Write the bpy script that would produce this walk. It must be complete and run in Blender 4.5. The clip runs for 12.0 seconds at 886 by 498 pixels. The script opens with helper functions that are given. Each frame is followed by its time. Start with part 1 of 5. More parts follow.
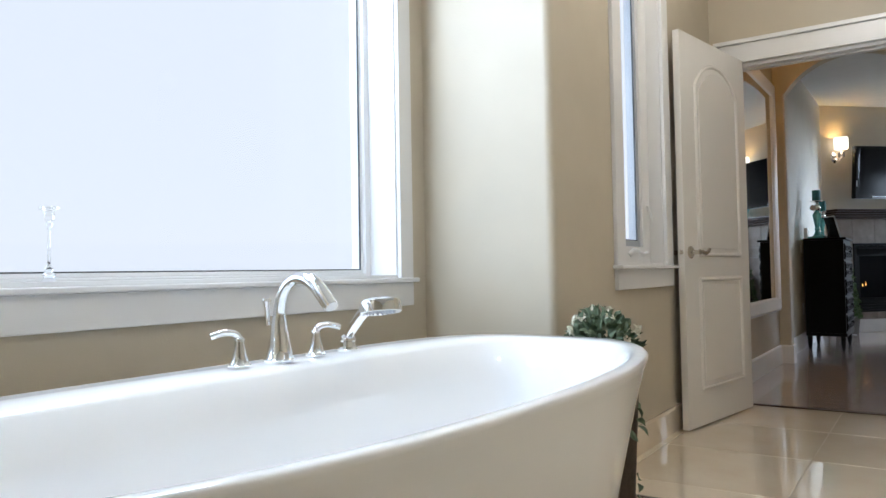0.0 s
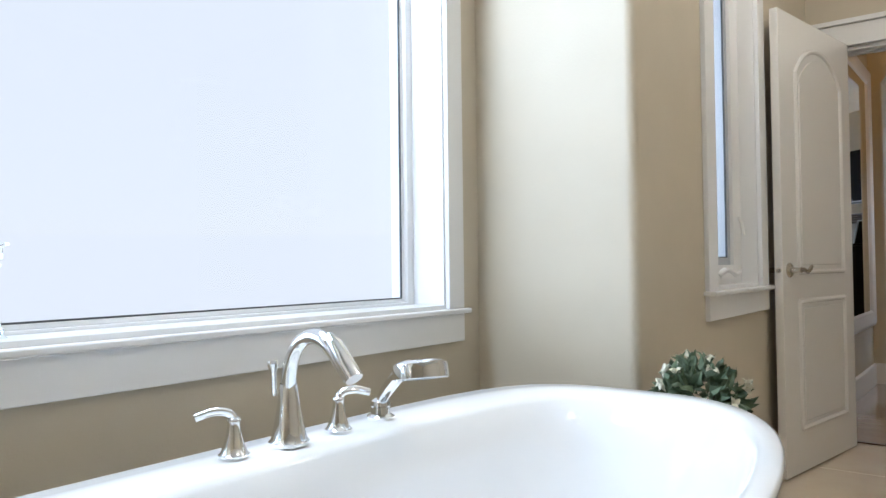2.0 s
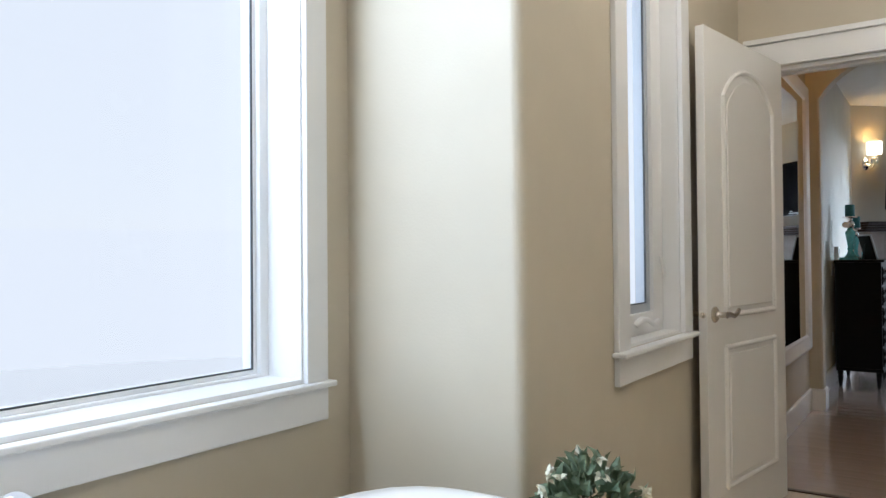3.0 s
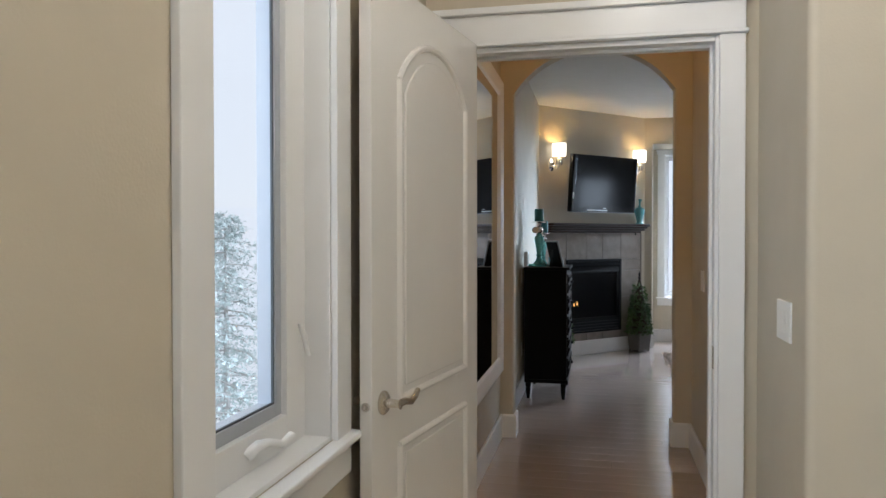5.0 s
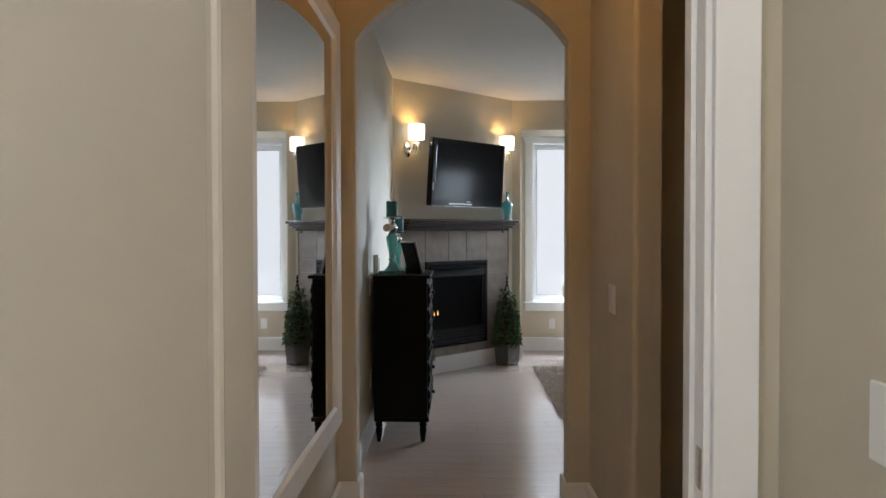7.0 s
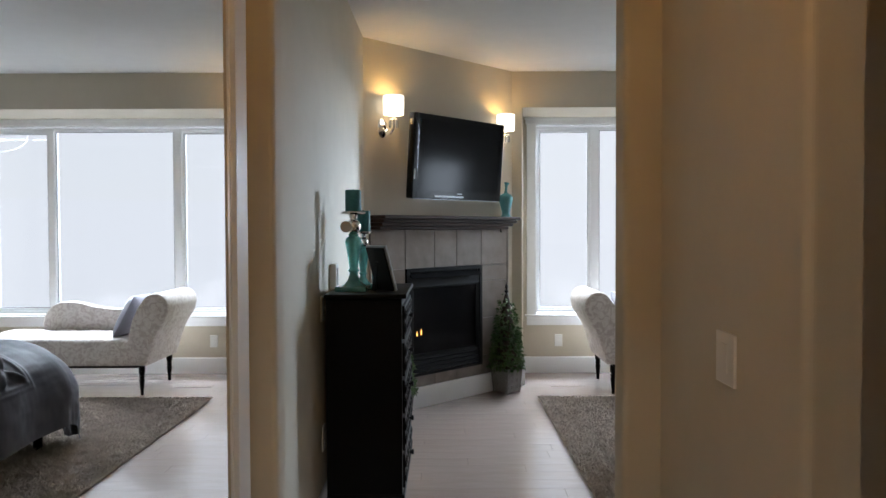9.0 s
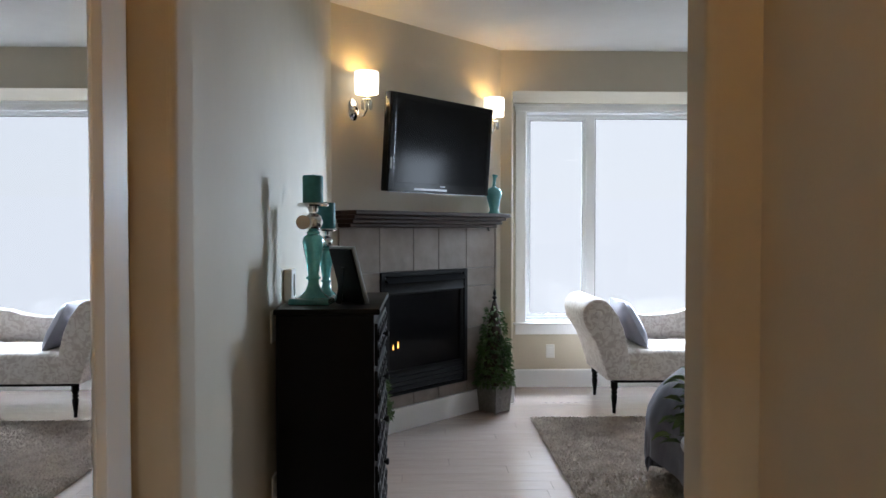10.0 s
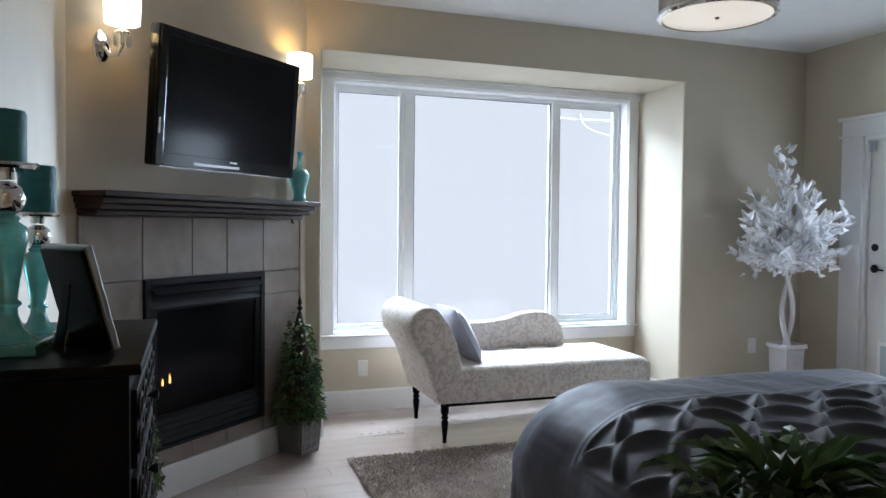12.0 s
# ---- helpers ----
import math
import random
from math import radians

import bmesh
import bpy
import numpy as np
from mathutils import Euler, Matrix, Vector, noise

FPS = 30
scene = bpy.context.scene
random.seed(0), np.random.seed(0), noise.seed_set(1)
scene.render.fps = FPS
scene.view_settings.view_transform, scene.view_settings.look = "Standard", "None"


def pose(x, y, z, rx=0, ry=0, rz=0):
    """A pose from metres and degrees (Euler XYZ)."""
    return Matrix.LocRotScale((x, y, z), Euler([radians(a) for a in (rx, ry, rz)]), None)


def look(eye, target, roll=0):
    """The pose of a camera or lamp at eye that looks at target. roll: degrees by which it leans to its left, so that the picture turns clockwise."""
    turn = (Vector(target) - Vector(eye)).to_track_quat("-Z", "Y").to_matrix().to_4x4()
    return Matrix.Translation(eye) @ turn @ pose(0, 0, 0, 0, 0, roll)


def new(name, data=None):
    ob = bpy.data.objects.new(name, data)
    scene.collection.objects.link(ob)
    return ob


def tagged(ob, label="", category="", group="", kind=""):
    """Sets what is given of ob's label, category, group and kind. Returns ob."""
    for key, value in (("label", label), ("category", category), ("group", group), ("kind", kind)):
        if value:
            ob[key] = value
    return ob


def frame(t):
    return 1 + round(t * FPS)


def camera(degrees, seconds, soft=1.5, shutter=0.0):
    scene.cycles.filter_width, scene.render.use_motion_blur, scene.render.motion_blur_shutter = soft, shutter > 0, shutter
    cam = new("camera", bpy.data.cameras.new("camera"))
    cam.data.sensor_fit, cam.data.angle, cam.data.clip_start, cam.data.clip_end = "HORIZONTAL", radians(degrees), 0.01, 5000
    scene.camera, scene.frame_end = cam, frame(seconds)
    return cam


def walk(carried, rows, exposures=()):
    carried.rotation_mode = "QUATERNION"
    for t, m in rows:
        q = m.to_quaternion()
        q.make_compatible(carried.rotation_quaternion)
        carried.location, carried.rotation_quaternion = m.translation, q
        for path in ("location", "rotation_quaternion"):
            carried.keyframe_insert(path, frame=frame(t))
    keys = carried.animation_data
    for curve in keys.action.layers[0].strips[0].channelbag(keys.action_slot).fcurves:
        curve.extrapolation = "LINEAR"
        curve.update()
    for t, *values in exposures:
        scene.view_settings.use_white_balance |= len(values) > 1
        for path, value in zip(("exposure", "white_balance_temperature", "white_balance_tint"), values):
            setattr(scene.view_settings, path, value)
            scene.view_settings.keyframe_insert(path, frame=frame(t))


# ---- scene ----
cam = camera(62.8, 12.0)
PATH = [
    (0, (0.016, -0.035, 0.817), (-1.106, 1.619, 0.882), -1.0),
    (0.5, (-0.039, 0.008, 0.829), (-1.248, 1.599, 0.893), -0.8),
    (1, (-0.114, 0.084, 0.836), (-1.35, 1.655, 0.893), -0.8),
    (1.5, (-0.202, 0.196, 0.869), (-1.441, 1.765, 0.918), -0.8),
    (2, (-0.247, 0.324, 0.939), (-1.483, 1.895, 0.983), -0.7),
    (2.5, (-0.26, 0.517, 1.015), (-1.488, 2.095, 1.054), -0.6),
    (3, (-0.261, 0.764, 1.124), (-1.4, 2.407, 1.153), -0.5),
    (3.5, (-0.28, 0.988, 1.195), (-1.257, 2.733, 1.213), -0.6),
    (3.7, (-0.312, 1.09, 1.217), (-1.207, 2.879, 1.222), -0.3),
    (5.3, (-0.471, 2.065, 1.345), (-0.798, 4.037, 1.316), -0.1),
    (5.5, (-0.481, 2.186, 1.346), (-0.75, 4.168, 1.319), -0.1),
    (6, (-0.5, 2.52, 1.362), (-0.673, 4.512, 1.327), -0.2),
    (6.5, (-0.509, 2.871, 1.359), (-0.603, 4.868, 1.318), -0.2),
    (7, (-0.529, 3.198, 1.365), (-0.563, 5.197, 1.32), -0.1),
    (9, (-0.514, 4.575, 1.379), (-0.519, 6.574, 1.328), -0.2),
    (9.5, (-0.517, 4.946, 1.367), (-0.519, 6.945, 1.315), -0.2),
    (10, (-0.545, 5.301, 1.369), (-0.484, 7.299, 1.317), -0.0),
    (10.5, (-0.565, 5.633, 1.369), (-0.388, 7.624, 1.316), 0.1),
    (11, (-0.594, 5.943, 1.354), (-0.304, 7.921, 1.299), 0.2),
    (11.5, (-0.619, 6.194, 1.356), (-0.141, 8.135, 1.299), 0.4),
    (12, (-0.603, 6.409, 1.352), (0.054, 8.297, 1.291), 0.6),
]
EXPOSURES = [(0.0, 0.50, 5950, 10), (3.5, 0.46, 5950, 10), (5.5, 0.42, 6100, 10), (7.0, 0.42, 6400, 11), (9.5, 0.46, 6200, 11), (12.0, 0.38, 5950, 10)]
walk(cam, [(t, look(eye, target, roll)) for t, eye, target, roll in PATH], EXPOSURES)

# ---- world and large lights ----
world = bpy.data.worlds.new("overcast_sky")
scene.world = world
world.use_nodes = True
wn, wl = world.node_tree.nodes, world.node_tree.links
wbg = wn["Background"]
wsky = wn.new("ShaderNodeTexSky")
wsky.sky_type = "NISHITA"
wsky.sun_disc = False
wsky.sun_elevation = radians(48)
wsky.sun_rotation = radians(-40)
wscale = wn.new("ShaderNodeVectorMath")
wscale.operation = "SCALE"
wscale.inputs["Scale"].default_value = 0.07
wl.new(wsky.outputs[0], wscale.inputs[0])
wmix = wn.new("ShaderNodeMix")
wmix.data_type = "RGBA"
wmix.inputs[0].default_value = 0.94
wl.new(wscale.outputs[0], wmix.inputs[6])
wmix.inputs[7].default_value = (0.625, 0.648, 0.68, 1)
wl.new(wmix.outputs[2], wbg.inputs[0])
wbg.inputs[1].default_value = 1.0


COOL = (0.77, 0.885, 1.0)


def sky_lamp(name, place, target, w, h, power, color):
    data = bpy.data.lights.new(name, "AREA")
    data.shape, data.size, data.size_y = "RECTANGLE", w, h
    data.energy, data.color = power, color
    ob = new(name, data)
    ob.matrix_world = look(place, target)
    return ob


# the sky's light in the upper part of the bath window and outside the bedroom bay,
# and in the glazing of the bedroom's outer door
sky_lamp("sky_light_bath_high", (-1.74, 1.05, 2.13), (0.2, 1.4, 0.7), 1.3, 0.3, 25, COOL)
sky_lamp("sky_light_bath_side", (-4.6, -0.9, 1.9), (-1.1, 2.3, 1.1), 3.4, 3.0, 80, (0.66, 0.83, 1.0))
sky_lamp("sky_light_casement", (-1.78, 2.72, 1.6), (-1.15, 3.56, 1.5), 0.5, 1.3, 9, COOL)
sky_lamp("sky_light_bay_high", (1.5, 13.6, 3.9), (1.2, 10.0, 0.6), 3.2, 1.6, 780, COOL)
sky_lamp("sky_light_bay_right", (10.8, 20.5, 4.1), (-0.9, 8.0, 1.0), 3.6, 4.2, 3350, (0.72, 0.86, 1.0))
sky_lamp("sky_light_bay_left", (-1.4, 14.0, 2.0), (2.6, 9.6, 0.9), 1.8, 2.6, 170, COOL)
sky_lamp("sky_light_door", (4.15, 10.0, 1.54), (0.0, 10.0, 1.3), 0.5, 0.54, 7, COOL)


def warm_lamp(name, place, power, color):
    data = bpy.data.lights.new(name, "POINT")
    data.energy, data.color, data.shadow_soft_size = power, color, 0.05
    ob = new(name, data)
    ob.location = place
    return ob


# the warm recessed lamps of bath and hall
POTS = [(0.3, 1.3), (-0.3, 3.1), (-0.45, 5.45)]
WARM = (1.0, 0.90, 0.76)
warm_lamp("pot_light_bath", (*POTS[0], 2.70), 25, WARM)
warm_lamp("pot_light_bath", (*POTS[1], 2.70), 17, WARM)
warm_lamp("pot_light_hall", (*POTS[2], 2.70), 6.2, (1.0, 0.52, 0.15))


# ---- materials ----
def material(name, color, rough=0.5, metal=0.0, grain=0.0, scale=20.0, bump=0.0, bump_scale=200.0, color2=None, spec=0.5, coat=0.0, stretch=(1, 1, 1), vary=0.0):
    m = bpy.data.materials.new(name)
    m.use_nodes = True
    n, l = m.node_tree.nodes, m.node_tree.links
    b = n["Principled BSDF"]
    b.inputs["Base Color"].default_value = (*color, 1)
    b.inputs["Roughness"].default_value = rough
    b.inputs["Metallic"].default_value = metal
    b.inputs["Specular IOR Level"].default_value = spec
    b.inputs["Coat Weight"].default_value = coat
    tc = n.new("ShaderNodeTexCoord")
    mp = n.new("ShaderNodeMapping")
    mp.inputs["Scale"].default_value = stretch
    l.new(tc.outputs["Object"], mp.inputs[0])
    if grain or color2:
        t1 = n.new("ShaderNodeTexNoise")
        t1.inputs["Scale"].default_value = scale
        t1.inputs["Detail"].default_value = 5
        l.new(mp.outputs[0], t1.inputs[0])
        t2 = n.new("ShaderNodeTexNoise")
        t2.inputs["Scale"].default_value = scale * 0.13
        t2.inputs["Detail"].default_value = 2
        l.new(mp.outputs[0], t2.inputs[0])
        add = n.new("ShaderNodeMath")
        add.operation = "ADD"
        l.new(t1.outputs[0], add.inputs[0])
        l.new(t2.outputs[0], add.inputs[1])
        ramp = n.new("ShaderNodeMapRange")
        ramp.inputs[1].default_value, ramp.inputs[2].default_value = 0.7, 1.3
        l.new(add.outputs[0], ramp.inputs[0])
        mix = n.new("ShaderNodeMix")
        mix.data_type = "RGBA"
        c2 = color2 or tuple(c * (1 - grain) for c in color)
        mix.inputs[6].default_value = (*color, 1)
        mix.inputs[7].default_value = (*c2, 1)
        l.new(ramp.outputs[0], mix.inputs[0])
        last = mix.outputs[2]
        if vary:
            info = n.new("ShaderNodeObjectInfo")
            mr = n.new("ShaderNodeMapRange")
            mr.inputs[3].default_value, mr.inputs[4].default_value = 1 - vary, 1 + vary
            l.new(info.outputs["Random"], mr.inputs[0])
            hs = n.new("ShaderNodeHueSaturation")
            l.new(mr.outputs[0], hs.inputs["Value"])
            l.new(last, hs.inputs["Color"])
            last = hs.outputs[0]
        l.new(last, b.inputs["Base Color"])
        rr = n.new("ShaderNodeMapRange")
        rr.inputs[3].default_value, rr.inputs[4].default_value = max(0.02, rough * 0.85), min(1, rough * 1.15)
        l.new(t1.outputs[0], rr.inputs[0])
        l.new(rr.outputs[0], b.inputs["Roughness"])
    if bump:
        t3 = n.new("ShaderNodeTexNoise")
        t3.inputs["Scale"].default_value = bump_scale
        t3.inputs["Detail"].default_value = 3
        l.new(mp.outputs[0], t3.inputs[0])
        bp = n.new("ShaderNodeBump")
        bp.inputs["Strength"].default_value = bump
        bp.inputs["Distance"].default_value = 0.004
        l.new(t3.outputs[0], bp.inputs["Height"])
        l.new(bp.outputs[0], b.inputs["Normal"])
    return m


def glowing(name, color, strength):
    m = material(name, (0.9, 0.9, 0.9), 0.5)
    b = m.node_tree.nodes["Principled BSDF"]
    b.inputs["Emission Color"].default_value = (*color, 1)
    b.inputs["Emission Strength"].default_value = strength
    return m


def glassy(name, color, rough=0.02, alpha_mix=0.0, ior=1.45):
    m = material(name, color, rough)
    b = m.node_tree.nodes["Principled BSDF"]
    b.inputs["Transmission Weight"].default_value = 1 - alpha_mix
    b.inputs["IOR"].default_value = ior
    return m


def pane_material():
    m = bpy.data.materials.new("window_glass")
    m.use_nodes = True
    n, l = m.node_tree.nodes, m.node_tree.links
    tr = n.new("ShaderNodeBsdfTransparent")
    gl = n.new("ShaderNodeBsdfGlossy")
    gl.inputs["Roughness"].default_value = 0.02
    mx = n.new("ShaderNodeMixShader")
    mx.inputs[0].default_value = 0.02
    l.new(tr.outputs[0], mx.inputs[1])
    l.new(gl.outputs[0], mx.inputs[2])
    l.new(mx.outputs[0], n["Material Output"].inputs[0])
    return m


M_WALL = material("beige_wall_paint", (0.555, 0.495, 0.39), 0.55, grain=0.05, scale=6, bump=0.12, bump_scale=160)
M_CEIL = material("white_ceiling_paint", (0.74, 0.74, 0.73), 0.8, grain=0.04, scale=8, bump=0.35, bump_scale=60)
M_TRIM = material("white_trim_paint", (0.80, 0.80, 0.80), 0.3, grain=0.03, scale=5, bump=0.03, bump_scale=80)
M_DOOR = material("white_door_paint", (0.78, 0.76, 0.73), 0.25, grain=0.04, scale=4, bump=0.05, bump_scale=90)
M_TUB = material("white_acrylic", (0.90, 0.905, 0.91), 0.12, grain=0.02, scale=3, coat=0.3)
M_CHROME = material("polished_chrome", (0.86, 0.87, 0.88), 0.06, 1.0)
M_NICKEL = material("satin_nickel", (0.62, 0.57, 0.50), 0.25, 1.0, grain=0.06, scale=60)
M_GASKET = material("dark_gasket", (0.05, 0.055, 0.06), 0.6)
M_SASH = material("grey_vinyl_sash", (0.42, 0.45, 0.50), 0.4)
M_PANE = pane_material()
M_MIRROR = material("mirror_silver", (0.93, 0.94, 0.95), 0.012, 1.0)
M_MARBLE = material("cream_marble_tile", (0.80, 0.71, 0.57), 0.03, color2=(0.68, 0.57, 0.43), scale=3.0, vary=0.05, spec=0.9, coat=0.6)
M_GROUT = material("beige_grout", (0.45, 0.38, 0.30), 0.9, grain=0.1, scale=90)
M_WOOD = material("grey_brown_plank", (0.52, 0.425, 0.382), 0.16, spec=0.7, coat=0.7, color2=(0.44, 0.35, 0.312), scale=9.0, stretch=(0.6, 5, 3), vary=0.025, bump=0.03, bump_scale=40)
for m_ in (M_WOOD, M_MARBLE):
    m_.node_tree.nodes["Principled BSDF"].inputs["Coat IOR"].default_value = 1.5
    m_.node_tree.nodes["Principled BSDF"].inputs["Coat Weight"].default_value = 0.8
    m_.node_tree.nodes["Principled BSDF"].inputs["Coat Roughness"].default_value = 0.09 if m_ is M_WOOD else 0.03
M_SUBFLOOR = material("dark_plank_joint", (0.10, 0.075, 0.062), 0.8)
M_BLACK = material("black_painted_wood", (0.005, 0.0048, 0.005), 0.34, spec=0.08, grain=0.3, scale=20, bump=0.05, bump_scale=50, stretch=(1, 1, 4))
M_MANTEL = material("dark_stained_wood", (0.052, 0.027, 0.019), 0.36, spec=0.25, color2=(0.018, 0.011, 0.009), scale=14, stretch=(0.5, 6, 6), bump=0.08, bump_scale=40)
M_SLATE = material("grey_stone_tile", (0.32, 0.27, 0.235), 0.5, color2=(0.19, 0.16, 0.138), scale=9, vary=0.06, bump=0.35, bump_scale=25)
M_METAL_BLACK = material("black_metal", (0.007, 0.007, 0.008), 0.42, 0.0, spec=0.13, grain=0.2, scale=40)
M_FIREGLASS = material("dark_fire_glass", (0.004, 0.004, 0.005), 0.12, spec=0.08)
M_SCREEN = material("tv_screen", (0.004, 0.004, 0.006), 0.13, spec=0.16)
M_TVBODY = material("black_gloss_plastic", (0.006, 0.006, 0.007), 0.16, spec=0.2)
M_SILVER = material("silver_plastic", (0.45, 0.46, 0.48), 0.3, 0.6)
M_TEAL_CANDLE = material("teal_wax", (0.03, 0.19, 0.21), 0.6, grain=0.25, scale=60, bump=0.3, bump_scale=120)
M_TEAL_GLASS = material("teal_mercury_glass", (0.24, 0.66, 0.63), 0.08, 0.0, color2=(0.12, 0.46, 0.45), scale=40, coat=0.6)
M_TEAL_GLASS.node_tree.nodes["Principled BSDF"].inputs["Transmission Weight"].default_value = 0.45
M_FIREGROUT = material("grey_tile_grout", (0.40, 0.365, 0.335), 0.9, grain=0.1, scale=60)
M_AQUA = material("aqua_glass", (0.30, 0.72, 0.76), 0.08, color2=(0.18, 0.58, 0.63), scale=12, coat=0.5)
M_AQUA.node_tree.nodes["Principled BSDF"].inputs["Transmission Weight"].default_value = 0.4
M_SHADE = glowing("lit_white_shade", (1.0, 0.90, 0.74), 1.35)
M_DIFFUSER = glowing("lit_lamp_diffuser", (1.0, 0.86, 0.66), 0.45)
M_CRYSTAL = material("clear_crystal", (0.80, 0.80, 0.80), 0.08, 0.0, coat=0.8)
M_CRYSTAL.node_tree.nodes["Principled BSDF"].inputs["Transmission Weight"].default_value = 0.6
M_FLAME = glowing("gas_flame", (1.0, 0.42, 0.06), 3.0)
M_IVY = material("ivy_leaf", (0.028, 0.075, 0.018), 0.35, spec=0.4, color2=(0.13, 0.20, 0.065), scale=22)
M_PALM = material("green_blade_leaf", (0.045, 0.12, 0.025), 0.35, color2=(0.11, 0.21, 0.05), scale=12)
M_SILK = material("silk_leaf_grey_green", (0.20, 0.26, 0.17), 0.6, color2=(0.06, 0.10, 0.05), scale=32)
M_PETAL = material("cream_petal", (0.72, 0.70, 0.58), 0.6)
M_STEM = material("brown_stem", (0.06, 0.04, 0.025), 0.8, grain=0.3, scale=60)
M_WHITE_LEAF = material("white_silk_leaf", (0.93, 0.93, 0.95), 0.6, grain=0.04, scale=20)
M_WHITE_BARK = material("white_painted_trunk", (0.74, 0.72, 0.72), 0.6, grain=0.12, scale=30, bump=0.3, bump_scale=60)
M_POT_METAL = material("pierced_grey_metal", (0.22, 0.21, 0.20), 0.45, 0.5, grain=0.3, scale=60, bump=0.4, bump_scale=70)
M_POT_WHITE = material("white_ceramic_pot", (0.58, 0.58, 0.60), 0.3, grain=0.15, scale=40, bump=0.2, bump_scale=50)
M_DUVET = material("charcoal_satin_cotton", (0.026, 0.024, 0.030), 0.5, grain=0.10, scale=30, bump=0.06, bump_scale=500)
M_DUVET.node_tree.nodes["Principled BSDF"].inputs["Sheen Weight"].default_value = 0.3
M_DUVET.node_tree.nodes["Principled BSDF"].inputs["Sheen Tint"].default_value = (0.75, 0.78, 0.95, 1)
M_MATTRESS = material("white_sheet", (0.7, 0.7, 0.7), 0.8, grain=0.05, scale=30)
M_PILLOW = material("grey_lilac_satin", (0.30, 0.30, 0.36), 0.4, grain=0.1, scale=20, bump=0.1, bump_scale=300)
M_RUG = material("taupe_shag_pile", (0.66, 0.59, 0.53), 0.95, color2=(0.44, 0.385, 0.34), scale=70, bump=1.0, bump_scale=140)
M_VENT = material("patterned_vent_metal", (0.10, 0.09, 0.08), 0.4, 0.7)
M_PLATE = material("white_plastic_plate", (0.76, 0.75, 0.72), 0.35)
M_GLASS_CLEAR = glassy("clear_cut_glass", (0.97, 0.98, 0.98), 0.01)
# trees outside: haze and glare put into the pale needle and bark colours
M_CONIFER = material("haze_paled_needles", (0.46, 0.53, 0.51), 0.95, color2=(0.66, 0.71, 0.70), scale=2.5)
M_BARK = material("haze_paled_bark", (0.62, 0.59, 0.56), 0.9, grain=0.3, scale=8)
# ground nearly white: haze and glare put into its colour to meet the sky
M_GROUND = material("haze_white_ground", (0.94, 0.945, 0.945), 0.95, color2=(0.97, 0.972, 0.97), scale=0.3)
# haze painted by emission in the sky's colour; no lamp
M_HAZE = glowing("glowing_haze_backdrop", (0.612, 0.636, 0.674), 1.0)
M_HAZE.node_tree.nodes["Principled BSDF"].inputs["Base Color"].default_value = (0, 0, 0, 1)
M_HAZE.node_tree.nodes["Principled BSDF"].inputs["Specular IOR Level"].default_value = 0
M_BULB = glowing("warm_lamp_lens", (1.0, 0.78, 0.5), 4.0)
M_TABLE = material("white_lacquer", (0.74, 0.74, 0.76), 0.15, grain=0.03, scale=5)


def damask():
    m = material("cream_damask_fabric", (0.62, 0.58, 0.52), 0.75, bump=0.2, bump_scale=500)
    n, l = m.node_tree.nodes, m.node_tree.links
    tc = n.new("ShaderNodeTexCoord")
    v = n.new("ShaderNodeTexNoise")
    v.inputs["Scale"].default_value = 17.0
    v.inputs["Detail"].default_value = 1.5
    v.inputs["Distortion"].default_value = 2.2
    l.new(tc.outputs["Object"], v.inputs["Vector"])
    r = n.new("ShaderNodeMapRange")
    r.inputs[1].default_value, r.inputs[2].default_value = 0.44, 0.60
    l.new(v.outputs[0], r.inputs[0])
    mx = n.new("ShaderNodeMix")
    mx.data_type = "RGBA"
    mx.inputs[6].default_value = (0.68, 0.63, 0.585, 1)
    mx.inputs[7].default_value = (0.52, 0.455, 0.415, 1)
    l.new(r.outputs[0], mx.inputs[0])
    l.new(mx.outputs[2], n["Principled BSDF"].inputs["Base Color"])
    return m


M_DAMASK = damask()


# ---- mesh helpers ----
def part(name, bm, mat, parent=None, label="", smooth=0.0):
    me = bpy.data.meshes.new(name)
    bm.to_mesh(me)
    bm.free()
    me.materials.append(mat)
    if smooth:
        for p in me.polygons:
            p.use_smooth = True
        me.set_sharp_from_angle(angle=radians(smooth))
    ob = new(name, me)
    if parent:
        ob.parent = parent
    if label:
        tagged(ob, label)
    return ob


def thing(name, x, y, z, label, category, group="", rz=0.0):
    ob = new(name)
    ob.empty_display_size = 0.1
    ob.matrix_world = pose(x, y, z, 0, 0, rz)
    return tagged(ob, label, category, group)


def structure(ob, label, category):
    return tagged(ob, label, category, kind="structure")


def box(bm, a, b, bev=0.0, seg=2):
    (x0, y0, z0), (x1, y1, z1) = a, b
    v = [bm.verts.new(p) for p in ((x0, y0, z0), (x1, y0, z0), (x1, y1, z0), (x0, y1, z0), (x0, y0, z1), (x1, y0, z1), (x1, y1, z1), (x0, y1, z1))]
    fs = [bm.faces.new([v[i] for i in q]) for q in ((3, 2, 1, 0), (4, 5, 6, 7), (0, 1, 5, 4), (1, 2, 6, 5), (2, 3, 7, 6), (3, 0, 4, 7))]
    if bev:
        es = list({e for f in fs for e in f.edges})
        bmesh.ops.bevel(bm, geom=es, offset=bev, segments=seg, affect="EDGES", profile=0.5)
    return bm


def boxes(*items, bev=0.0):
    bm = bmesh.new()
    for a, b in items:
        box(bm, a, b, bev)
    return bm


def one(a, b, bev=0.0, seg=2):
    return box(bmesh.new(), a, b, bev, seg)


